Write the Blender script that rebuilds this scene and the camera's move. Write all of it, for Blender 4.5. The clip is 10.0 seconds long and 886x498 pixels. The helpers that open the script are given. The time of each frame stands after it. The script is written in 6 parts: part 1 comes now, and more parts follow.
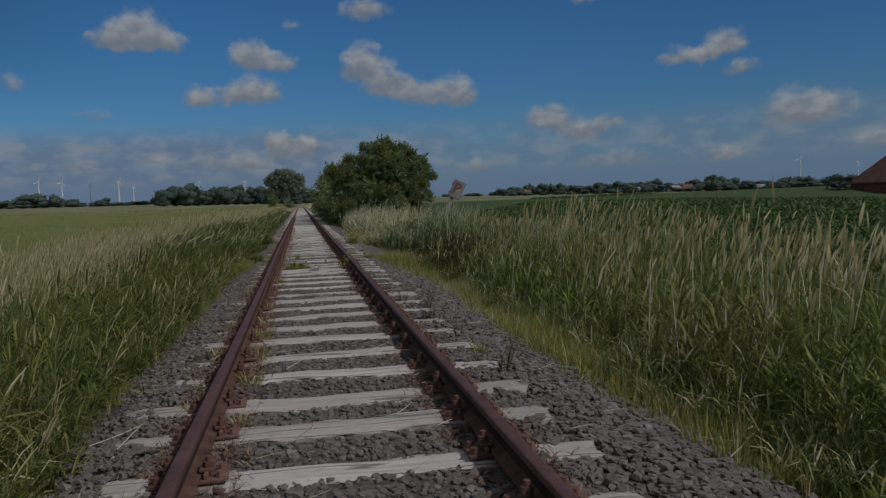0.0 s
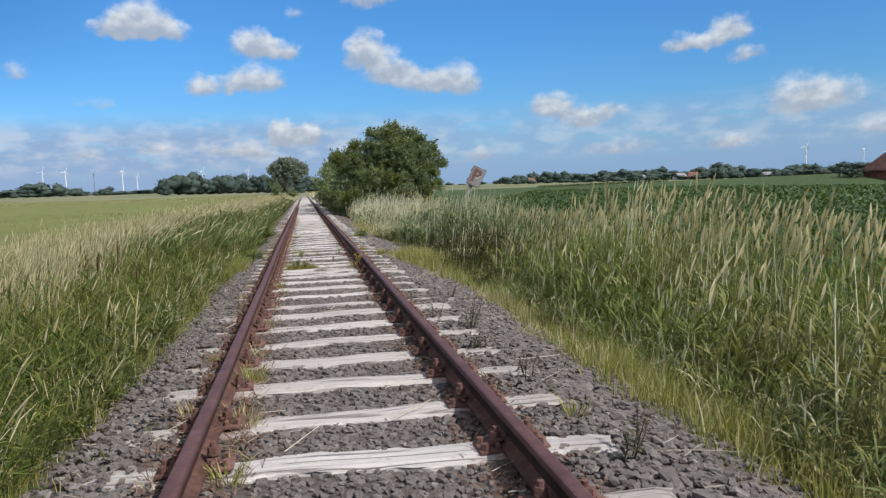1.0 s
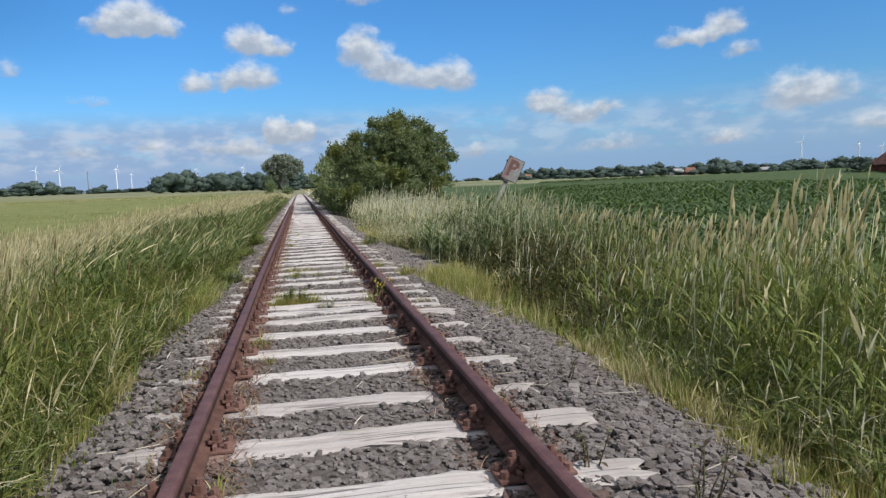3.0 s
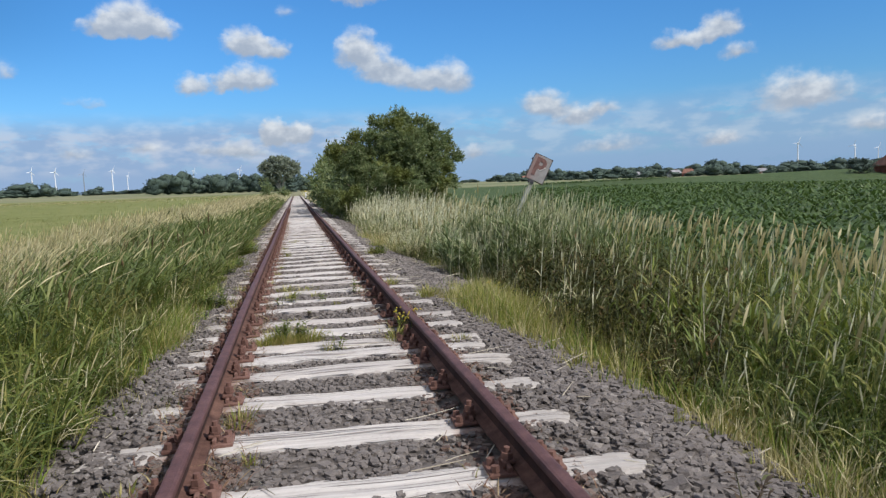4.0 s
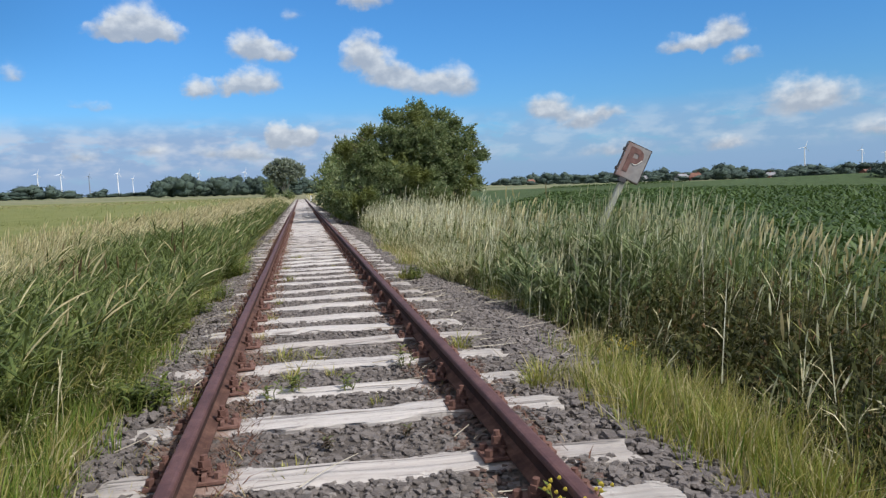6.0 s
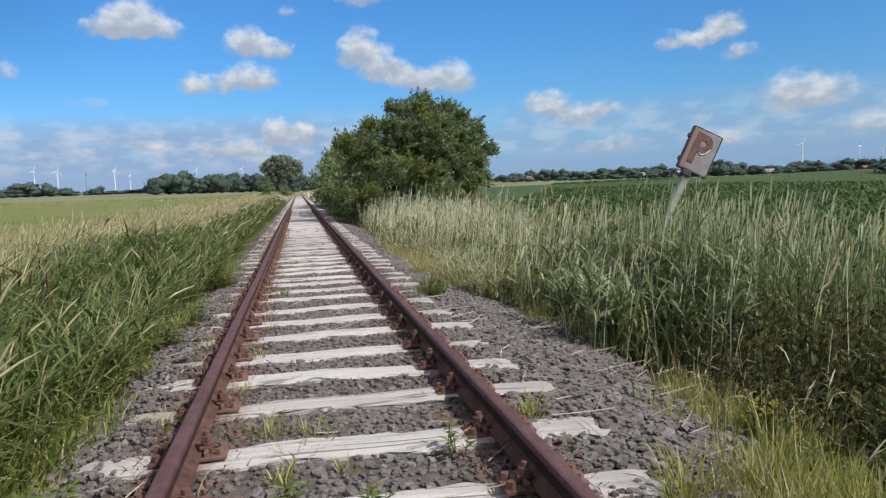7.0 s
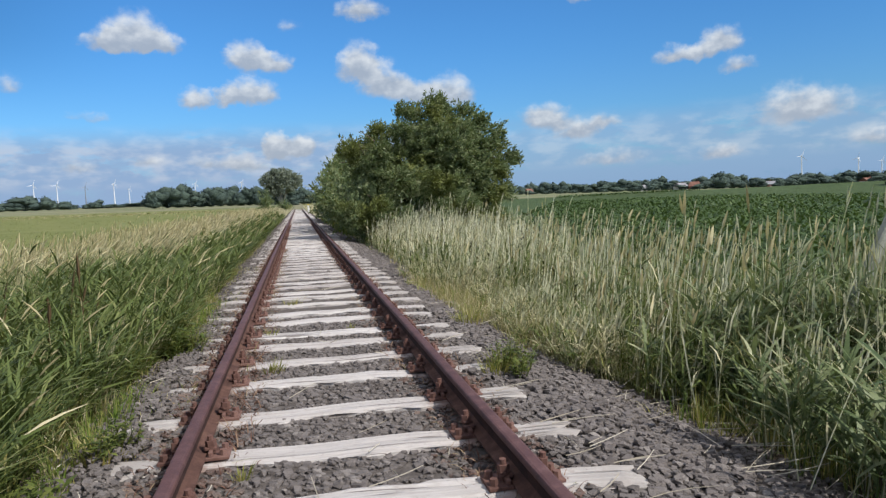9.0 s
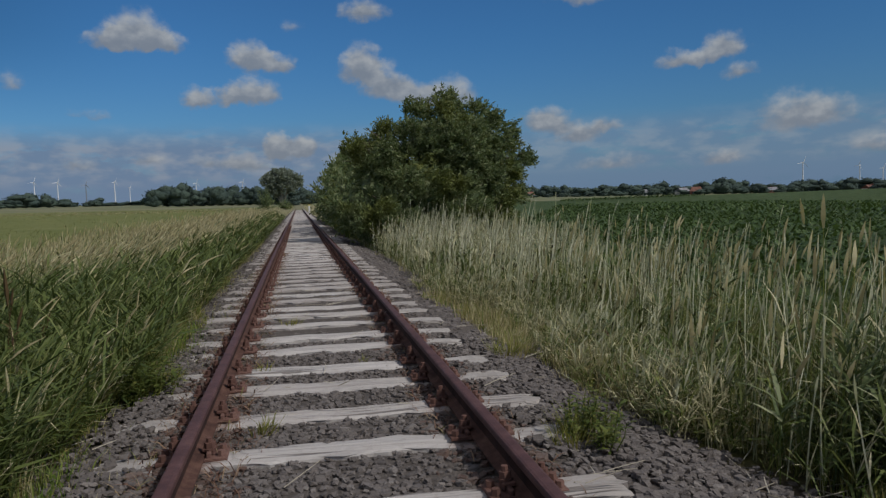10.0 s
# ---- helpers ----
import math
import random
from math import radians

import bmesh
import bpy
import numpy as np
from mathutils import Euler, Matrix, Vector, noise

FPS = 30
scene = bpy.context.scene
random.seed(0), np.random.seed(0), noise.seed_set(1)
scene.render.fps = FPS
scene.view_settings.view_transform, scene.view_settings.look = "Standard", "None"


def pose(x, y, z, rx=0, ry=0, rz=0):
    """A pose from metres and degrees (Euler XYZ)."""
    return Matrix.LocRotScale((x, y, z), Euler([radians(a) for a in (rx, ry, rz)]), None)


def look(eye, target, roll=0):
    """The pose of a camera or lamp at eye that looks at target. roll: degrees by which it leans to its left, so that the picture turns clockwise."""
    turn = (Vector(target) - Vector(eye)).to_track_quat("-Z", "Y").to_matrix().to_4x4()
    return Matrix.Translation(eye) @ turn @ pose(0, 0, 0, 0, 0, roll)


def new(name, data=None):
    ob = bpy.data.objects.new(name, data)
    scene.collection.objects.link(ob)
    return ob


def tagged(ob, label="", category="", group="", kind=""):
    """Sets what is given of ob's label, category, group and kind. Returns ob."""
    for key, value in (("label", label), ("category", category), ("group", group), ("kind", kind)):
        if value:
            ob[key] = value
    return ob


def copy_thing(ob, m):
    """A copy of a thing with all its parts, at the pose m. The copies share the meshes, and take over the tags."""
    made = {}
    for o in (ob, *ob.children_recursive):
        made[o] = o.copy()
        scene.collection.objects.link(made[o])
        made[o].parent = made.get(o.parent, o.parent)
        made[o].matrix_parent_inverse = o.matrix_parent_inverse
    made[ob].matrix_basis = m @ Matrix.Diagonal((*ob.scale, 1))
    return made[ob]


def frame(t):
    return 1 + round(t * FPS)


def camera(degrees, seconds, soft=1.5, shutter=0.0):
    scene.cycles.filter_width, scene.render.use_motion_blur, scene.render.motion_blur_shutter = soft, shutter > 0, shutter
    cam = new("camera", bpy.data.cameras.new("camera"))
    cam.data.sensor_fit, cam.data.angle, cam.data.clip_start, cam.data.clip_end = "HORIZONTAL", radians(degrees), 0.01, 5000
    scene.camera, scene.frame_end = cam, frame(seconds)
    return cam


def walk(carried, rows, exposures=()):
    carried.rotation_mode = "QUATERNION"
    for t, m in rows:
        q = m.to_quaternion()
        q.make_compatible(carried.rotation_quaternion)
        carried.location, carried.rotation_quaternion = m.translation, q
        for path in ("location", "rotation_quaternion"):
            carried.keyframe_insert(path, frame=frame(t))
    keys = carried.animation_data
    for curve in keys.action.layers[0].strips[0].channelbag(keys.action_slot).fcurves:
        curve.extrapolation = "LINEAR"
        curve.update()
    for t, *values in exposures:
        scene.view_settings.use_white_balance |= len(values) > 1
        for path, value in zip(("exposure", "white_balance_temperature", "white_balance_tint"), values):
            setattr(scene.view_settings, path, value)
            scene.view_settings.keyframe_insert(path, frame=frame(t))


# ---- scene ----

# ------------------------------------------------------------------ camera
cam = camera(64.0, 10.0, soft=1.35)
PATH = [
    (0.0, (-0.165, 0.895, 1.285), (0.223, 2.852, 1.138), -2.5),
    (0.5, (-0.172, 1.847, 1.280), (0.206, 3.803, 1.110), -2.7),
    (1.0, (-0.172, 2.911, 1.290), (0.204, 4.867, 1.111), -2.6),
    (1.5, (-0.171, 3.834, 1.304), (0.201, 5.790, 1.124), -3.0),
    (2.0, (-0.166, 4.847, 1.286), (0.213, 6.802, 1.105), -3.0),
    (2.5, (-0.170, 5.824, 1.288), (0.212, 7.778, 1.099), -2.9),
    (4.0, (-0.172, 8.804, 1.295), (0.224, 10.756, 1.110), -2.9),
    (4.5, (-0.171, 9.756, 1.295), (0.215, 11.711, 1.120), -3.2),
    (5.0, (-0.168, 10.740, 1.292), (0.210, 12.697, 1.119), -3.0),
    (5.5, (-0.171, 11.700, 1.279), (0.209, 13.656, 1.106), -2.8),
    (7.0, (-0.159, 14.523, 1.256), (0.231, 16.476, 1.072), -2.8),
    (7.5, (-0.154, 15.312, 1.267), (0.237, 17.264, 1.078), -2.9),
    (8.0, (-0.147, 16.157, 1.266), (0.247, 18.110, 1.092), -3.1),
    (8.5, (-0.148, 16.913, 1.269), (0.250, 18.867, 1.111), -3.0),
    (9.0, (-0.153, 17.739, 1.282), (0.241, 19.695, 1.134), -2.9),
    (9.5, (-0.152, 18.469, 1.280), (0.240, 20.424, 1.133), -2.5),
    (10.0, (-0.157, 19.225, 1.289), (0.237, 21.180, 1.147), -2.2),
]
EXPOSURES = [(0.0, -1.45), (0.2, -0.9), (0.4, -0.15), (0.6, 0.05), (9.5, 0.03), (9.7, -0.22), (10.0, -1.03)]
walk(cam, [(t, look(eye, target, roll)) for t, eye, target, roll in PATH], EXPOSURES)

# ------------------------------------------------------------------ sun and sky
SUN_TO = Vector((0.52, -0.48, 0.71)).normalized()
sun = new("sun", bpy.data.lights.new("sun", "SUN"))
sun.data.energy, sun.data.angle, sun.data.color = 5.0, radians(0.53), (1.0, 0.955, 0.89)
sun.matrix_world = look((60, -30, 70), (60 - SUN_TO.x, -30 - SUN_TO.y, 70 - SUN_TO.z))


class Nodes:
    """Short hand for building node trees."""

    def __init__(self, tree):
        self.tree = tree

    def add(self, kind, **values):
        n = self.tree.nodes.new(kind)
        for k, v in values.items():
            if k == "op":
                n.operation = v
            elif k == "blend":
                n.blend_type = v
        return n

    def link(self, a, b):
        self.tree.links.new(a, b)

    def put(self, socket, v):
        if isinstance(v, bpy.types.NodeSocket):
            self.link(v, socket)
        else:
            socket.default_value = v

    def math(self, op, a, b=0.0, c=0.0, clamp=False):
        n = self.add("ShaderNodeMath", op=op)
        n.use_clamp = clamp
        for i, v in enumerate((a, b, c)):
            self.put(n.inputs[i], v)
        return n.outputs[0]

    def vec(self, op, a, b=(0, 0, 0)):
        n = self.add("ShaderNodeVectorMath", op=op)
        self.put(n.inputs[0], a)
        self.put(n.inputs[1], b)
        return n

    def noise(self, vector, scale, detail=3.0, rough=0.55, distort=0.0):
        n = self.add("ShaderNodeTexNoise")
        self.put(n.inputs["Vector"], vector)
        n.inputs["Scale"].default_value = scale
        n.inputs["Detail"].default_value = detail
        n.inputs["Roughness"].default_value = rough
        n.inputs["Distortion"].default_value = distort
        return n.outputs["Fac"]

    def span(self, v, a, b, lo=0.0, hi=1.0, smooth=True):
        n = self.add("ShaderNodeMapRange")
        n.interpolation_type = "SMOOTHSTEP" if smooth else "LINEAR"
        self.put(n.inputs["Value"], v)
        for name, x in (("From Min", a), ("From Max", b), ("To Min", lo), ("To Max", hi)):
            n.inputs[name].default_value = x
        return n.outputs["Result"]

    def mix(self, fac, a, b, blend="MIX"):
        n = self.add("ShaderNodeMix")
        n.data_type, n.blend_type = "RGBA", blend
        self.put(n.inputs[0], fac)
        for s, v in ((n.inputs[6], a), (n.inputs[7], b)):
            if isinstance(v, tuple) and len(v) == 3:
                v = (*v, 1.0)
            self.put(s, v)
        return n.outputs[2]

    def ramp(self, fac, *stops):
        n = self.add("ShaderNodeValToRGB")
        self.put(n.inputs[0], fac)
        els = n.color_ramp.elements
        while len(els) < len(stops):
            els.new(0.5)
        for e, (p, c) in zip(els, stops):
            e.position, e.color = p, (*c, 1.0)
        return n.outputs[0]

    def mapped(self, vector, scale):
        n = self.add("ShaderNodeMapping")
        self.put(n.inputs["Vector"], vector)
        n.inputs["Scale"].default_value = scale
        return n.outputs[0]


def build_world():
    world = bpy.data.worlds.new("sky")
    scene.world = world
    world.use_nodes = True
    world.node_tree.nodes.clear()
    g = Nodes(world.node_tree)
    sky = g.add("ShaderNodeTexSky")
    sky.sky_type, sky.sun_disc = "NISHITA", False
    sky.sun_elevation = math.asin(SUN_TO.z)
    sky.sun_rotation = math.atan2(SUN_TO.x, SUN_TO.y)
    sky.air_density, sky.dust_density, sky.ozone_density = 1.0, 0.6, 2.0
    way = g.add("ShaderNodeTexCoord").outputs["Generated"]
    xyz = g.add("ShaderNodeSeparateXYZ")
    g.link(way, xyz.inputs[0])
    x, y, z = xyz.outputs
    az = g.math("MULTIPLY", g.math("ARCTAN2", x, y), 57.2958)
    el = g.math("MULTIPLY", g.math("ARCSINE", z), 57.2958)
    comb = g.add("ShaderNodeCombineXYZ")
    g.link(az, comb.inputs[0])
    g.link(el, comb.inputs[1])
    flat = comb.outputs[0]
    # warp the plane of the sky a little, so that no outline is an ellipse
    big = g.add("ShaderNodeTexNoise")
    g.link(flat, big.inputs["Vector"])
    big.inputs["Scale"].default_value, big.inputs["Detail"].default_value = 0.55, 5.0
    big.inputs["Roughness"].default_value = 0.6
    shift = g.vec("MULTIPLY", g.vec("SUBTRACT", big.outputs["Color"], (0.5, 0.5, 0.5)).outputs[0], (2.6, 1.5, 0.0)).outputs[0]
    warped = g.vec("ADD", flat, shift).outputs[0]
    # cumulus: azimuth, half width, foot, top, strength, all in degrees
    high = [
        (-11.0, 1.9, 11.45, 14.2, 1.0), (-12.9, 1.5, 11.45, 13.0, 0.9), (-9.1, 1.6, 11.45, 12.9, 0.9),
        (-3.1, 1.5, 10.2, 12.35, 0.95), (-1.2, 1.6, 10.1, 11.6, 0.85),
        (-7.2, 1.1, 7.5, 8.9, 0.85), (-5.0, 1.3, 7.7, 8.9, 0.7), (-2.9, 2.0, 7.8, 9.7, 1.0),
        (5.4, 1.6, 9.3, 12.2, 1.0), (7.3, 1.9, 8.1, 10.6, 0.9), (9.8, 1.9, 7.3, 9.3, 0.85), (12.6, 2.0, 7.0, 9.5, 0.95),
        (29.8, 1.7, 9.0, 10.3, 0.75), (33.2, 1.6, 9.4, 11.2, 0.85), (31.5, 1.1, 9.1, 10.3, 0.5), (34.4, 1.5, 7.9, 9.1, 0.65),
        (5.9, 2.0, 13.9, 15.5, 0.85), (22.8, 2.4, 14.3, 15.6, 0.55),
    ]
    low = [
        (20.1, 2.0, 5.0, 6.9, 0.9), (22.4, 2.0, 4.1, 5.4, 0.9), (24.8, 1.5, 4.6, 5.8, 0.6), (37.4, 2.2, 3.9, 6.8, 0.75), (40.0, 1.9, 4.0, 6.5, 0.65),
        (-1.3, 0.9, 3.7, 5.7, 1.35), (0.6, 1.1, 3.8, 5.3, 1.25), (-6.6, 1.3, 3.0, 4.0, 0.6), (-10.8, 1.5, 3.2, 4.2, 0.55), (-15.5, 1.6, 2.9, 3.9, 0.55), (-0.6, 1.6, 3.4, 4.4, 0.6), (-4.4, 1.2, 2.7, 4.2, 0.8), (-3.0, 1.3, 2.5, 3.7, 0.6),
        (14.1, 1.4, 1.8, 3.1, 0.7), (25.0, 3.0, 1.7, 3.0, 0.55), (33.0, 1.8, 1.7, 2.9, 0.7), (43.0, 2.2, 2.0, 3.6, 0.6), (-19.2, 1.0, 8.4, 10.0, 0.45),
        (0.2, 1.0, 13.0, 14.2, 0.35), (-14.4, 2.0, 6.6, 7.4, 0.35),
    ]
    body = tone = None
    for a, half, foot, top, k in high + low:
        w, h = half / 0.95, (top - foot) / 1.62
        e = foot + 0.91 * h
        q = g.vec("MULTIPLY", g.vec("SUBTRACT", warped, (a, e - 0.35 * h, 0)).outputs[0], (0.76 / w, 0.66 / h, 0)).outputs[0]
        s = g.add("ShaderNodeSeparateXYZ")
        g.link(q, s.inputs[0])
        # flat below, heaped above
        tall = g.math("MAXIMUM", s.outputs[1], g.math("MULTIPLY", s.outputs[1], -1.9))
        span = g.math("SQRT", g.math("ADD", g.math("MULTIPLY", s.outputs[0], s.outputs[0]), g.math("MULTIPLY", tall, tall)))
        near = g.math("MULTIPLY", g.math("SUBTRACT", 1.0, span, clamp=True), k)
        up = g.math("MULTIPLY", near, s.outputs[1])
        body = near if body is None else g.math("ADD", body, near)
        tone = up if tone is None else g.math("ADD", tone, up)
    fine = g.noise(g.mapped(flat, (1.0, 1.35, 1.0)), 0.85, 3.2, 0.5)
    ragged = g.math("ADD", body, g.math("MULTIPLY", g.math("SUBTRACT", fine, 0.52), 0.55))
    cumulus = g.math("MULTIPLY", g.span(ragged, 0.06, 0.66), g.span(body, 0.02, 0.26))
    lit = g.math("DIVIDE", tone, g.math("ADD", body, 0.02))
    lit = g.span(g.math("ADD", lit, g.math("MULTIPLY", g.math("SUBTRACT", fine, 0.5), 1.5)), -0.28, 0.80)
    cloud = g.mix(lit, (0.41, 0.475, 0.575), (0.80, 0.845, 0.89))
    # layered haze and shallow cloud near the horizon
    layers = g.noise(g.mapped(warped, (0.16, 0.75, 1.0)), 1.0, 6.0, 0.6)
    band = g.math("MULTIPLY", g.span(el, 6.6, 4.2), g.span(layers, 0.24, 0.50))
    band = g.math("MULTIPLY", band, g.span(az, -3.0, 18.0, 0.92, 0.58))
    puff = g.noise(g.mapped(flat, (0.42, 0.95, 1.0)), 1.0, 3.0, 0.5)
    puff = g.math("MULTIPLY", g.span(puff, 0.40, 0.66, 0.0, 0.78), g.span(el, 1.4, 2.8))
    shade = g.mix(puff, (0.31, 0.445, 0.68), (0.60, 0.66, 0.78))
    # scattered cloud over the rest of the sky
    away = g.vec("MULTIPLY", way, (2.2, 2.2, 4.5)).outputs[0]
    rest = g.span(g.noise(away, 1.6, 6.0, 0.6), 0.40, 0.56)
    behind = g.math("MULTIPLY", rest, g.span(g.math("ABSOLUTE", az), 50.0, 62.0))
    behind = g.math("MAXIMUM", behind, g.math("MULTIPLY", rest, g.span(el, 18.0, 26.0)))
    tint = g.mix(g.span(el, -1.0, 14.0), (0.45, 0.76, 1.10), (0.36, 0.80, 1.22))
    blue = g.mix(1.0, sky.outputs[0], tint, "MULTIPLY")
    blue = g.mix(1.0, blue, (SKY, SKY, SKY), "MULTIPLY")
    blue = g.mix(g.span(az, 15.0, 45.0, 0.0, 0.10), blue, (0.0, 0.0, 0.0))
    # lens vignette painted into the sky: darker towards the upper left
    blue = g.mix(g.math("MULTIPLY", g.span(az, -8.0, -28.0, 0.0, 0.36), g.span(el, 5.0, 13.0)), blue, (0.0, 0.06, 0.16))
    haze = g.math("MULTIPLY", g.span(el, 4.8, 0.5), g.span(az, 2.0, 22.0, 0.8, 0.55))
    out = g.mix(haze, blue, g.mix(g.span(az, 2.0, 22.0), (0.30, 0.44, 0.68), (0.215, 0.40, 0.72)))
    out = g.mix(band, out, shade)
    out = g.mix(g.math("MULTIPLY", behind, 0.9), out, (0.92, 0.91, 0.90))
    out = g.mix(g.math("MULTIPLY", cumulus, 0.93), out, cloud)
    bg = g.add("ShaderNodeBackground")
    g.link(out, bg.inputs[0])
    bg.inputs[1].default_value = 0.92
    end = g.add("ShaderNodeOutputWorld")
    g.link(bg.outputs[0], end.inputs[0])


SKY = 0.13
build_world()


# ------------------------------------------------------------------ materials
def material(name, rough=0.8, metal=0.0):
    m = bpy.data.materials.new(name)
    m.use_nodes = True
    g = Nodes(m.node_tree)
    b = m.node_tree.nodes["Principled BSDF"]
    b.inputs["Roughness"].default_value = rough
    b.inputs["Metallic"].default_value = metal
    b.inputs["Specular IOR Level"].default_value = 0.5 if rough < 0.6 else 0.25
    return m, g, b


def place(g, kind="Object"):
    return g.add("ShaderNodeTexCoord").outputs[kind]


def bump(g, b, height, strength=0.5, distance=0.01):
    n = g.add("ShaderNodeBump")
    n.inputs["Strength"].default_value, n.inputs["Distance"].default_value = strength, distance
    g.link(height, n.inputs["Height"])
    g.link(n.outputs[0], b.inputs["Normal"])


def island(g):
    return g.add("ShaderNodeNewGeometry").outputs["Random Per Island"]


def leaf_material(name, stops, translucent=0.35, rough=0.55, patch=None, relief=0.0):
    """Foliage: a colour for each leaf, patches of another tint, and light that passes through."""
    m, g, b = material(name, rough)
    col = g.ramp(island(g), *stops)
    if patch:
        scale, tint, lo, hi = patch
        col = g.mix(g.span(g.noise(place(g), scale, 2.0), lo, hi), col, g.mix(0.75, col, tint))
    g.link(col, b.inputs["Base Color"])
    b.inputs["Specular IOR Level"].default_value = 0.16
    if relief:
        bump(g, b, g.noise(place(g), 1.1, 5.0, 0.65), 1.0, relief)
    t = g.add("ShaderNodeBsdfTranslucent")
    g.link(g.mix(1.0, col, (1.12, 1.15, 0.75), "MULTIPLY"), t.inputs[0])
    mixer = g.add("ShaderNodeMixShader")
    mixer.inputs[0].default_value = translucent
    g.link(b.outputs[0], mixer.inputs[1])
    g.link(t.outputs[0], mixer.inputs[2])
    g.link(mixer.outputs[0], m.node_tree.nodes["Material Output"].inputs[0])
    return m


def plain_material(name, colour, rough=0.7, metal=0.0, vary=0.25, scale=3.0, relief=0.0, fine=40.0):
    """A painted or weathered surface with stains at two scales."""
    m, g, b = material(name, rough, metal)
    p = place(g)
    dark = tuple(c * (1 - vary) for c in colour)
    lite = tuple(min(1.0, c * (1 + vary * 0.6)) for c in colour)
    col = g.mix(g.span(g.noise(p, scale, 4.0), 0.3, 0.7), dark, lite)
    col = g.mix(g.math("MULTIPLY", g.span(g.noise(p, fine, 3.0), 0.45, 0.7), 0.35), col, tuple(c * 0.6 for c in colour))
    g.link(col, b.inputs["Base Color"])
    if relief:
        bump(g, b, g.noise(p, fine, 4.0), relief, 0.01)
    return m


def rust_material(name, dark, mid, lite, rough=0.75):
    m, g, b = material(name, rough, 0.0)
    p = place(g)
    col = g.ramp(g.noise(p, 9.0, 6.0, 0.65), (0.3, dark), (0.5, mid), (0.72, lite))
    col = g.mix(g.span(g.noise(p, 70.0, 4.0), 0.5, 0.75), col, g.mix(0.5, col, dark))
    g.link(col, b.inputs["Base Color"])
    bump(g, b, g.noise(p, 120.0, 4.0), 0.35, 0.003)
    return m


def wood_material():
    m, g, b = material("weathered_oak", 0.85)
    p = place(g)
    rnd = g.add("ShaderNodeObjectInfo").outputs["Random"]
    off = g.math("MULTIPLY", rnd, 37.0)
    comb = g.add("ShaderNodeCombineXYZ")
    for i in range(3):
        g.link(off, comb.inputs[i])
    p = g.vec("ADD", p, comb.outputs[0]).outputs[0]
    grain = g.noise(g.mapped(p, (1.3, 36.0, 24.0)), 1.0, 6.0, 0.68, 0.04)
    streak = g.noise(g.mapped(p, (0.8, 16.0, 10.0)), 1.0, 4.0, 0.6)
    stain = g.noise(p, 5.0, 4.0, 0.6)
    col = g.ramp(grain, (0.26, (0.33, 0.305, 0.295)), (0.40, (0.43, 0.402, 0.388)), (0.58, (0.52, 0.490, 0.475)), (0.8, (0.60, 0.570, 0.553)))
    col = g.mix(g.span(streak, 0.28, 0.46, 0.55, 0.0), col, (0.34, 0.31, 0.295))
    col = g.mix(g.span(stain, 0.55, 0.74, 0.0, 0.55), col, (0.36, 0.325, 0.305))
    col = g.mix(1.0, col, g.ramp(rnd, (0.0, (0.80, 0.775, 0.76)), (0.5, (0.96, 0.95, 0.94)), (1.0, (1.0, 1.0, 1.0))), "MULTIPLY")
    # checks: thin, nearly straight, broken along their length
    check = g.noise(g.mapped(p, (0.32, 13.0, 9.0)), 1.0, 1.5, 0.4)
    broken = g.span(g.noise(g.mapped(p, (1.6, 9.0, 4.0)), 1.0, 2.0), 0.44, 0.54)
    split = g.span(g.math("ABSOLUTE", g.math("SUBTRACT", check, 0.5)), 0.005, 0.026)
    split = g.math("MAXIMUM", split, g.math("SUBTRACT", 1.0, broken))
    fines = g.noise(g.mapped(p, (4.0, 150.0, 90.0)), 1.0, 3.0, 0.6)
    col = g.mix(g.span(fines, 0.30, 0.52, 0.30, 0.0), col, (0.24, 0.21, 0.195))
    col = g.mix(g.math("MULTIPLY", g.math("SUBTRACT", 1.0, split), 0.75), col, (0.13, 0.11, 0.10))
    grime = g.noise(p, 26.0, 5.0, 0.7)
    col = g.mix(g.span(grime, 0.54, 0.72, 0.0, 0.6), col, (0.25, 0.215, 0.198))
    xyz = g.add("ShaderNodeSeparateXYZ")
    g.link(place(g), xyz.inputs[0])
    end = g.math("ADD", g.math("ABSOLUTE", xyz.outputs[0]), g.math("MULTIPLY", g.noise(p, 7.0, 4.0), 0.5))
    col = g.mix(g.span(end, 1.05, 1.45, 0.0, 0.55), col, (0.26, 0.235, 0.215))
    rail = g.math("ABSOLUTE", g.math("SUBTRACT", g.math("ABSOLUTE", xyz.outputs[0]), 0.75))
    rail = g.math("ADD", rail, g.math("MULTIPLY", g.noise(p, 16.0, 5.0), 0.3))
    col = g.mix(g.span(rail, 0.16, 0.36, 0.75, 0.0), col, (0.17, 0.085, 0.06))
    g.link(col, b.inputs["Base Color"])
    h = g.math("ADD", grain, g.math("MULTIPLY", streak, 0.8))
    bump(g, b, g.math("ADD", h, g.math("MULTIPLY", split, 1.2)), 0.9, 0.012)
    return m


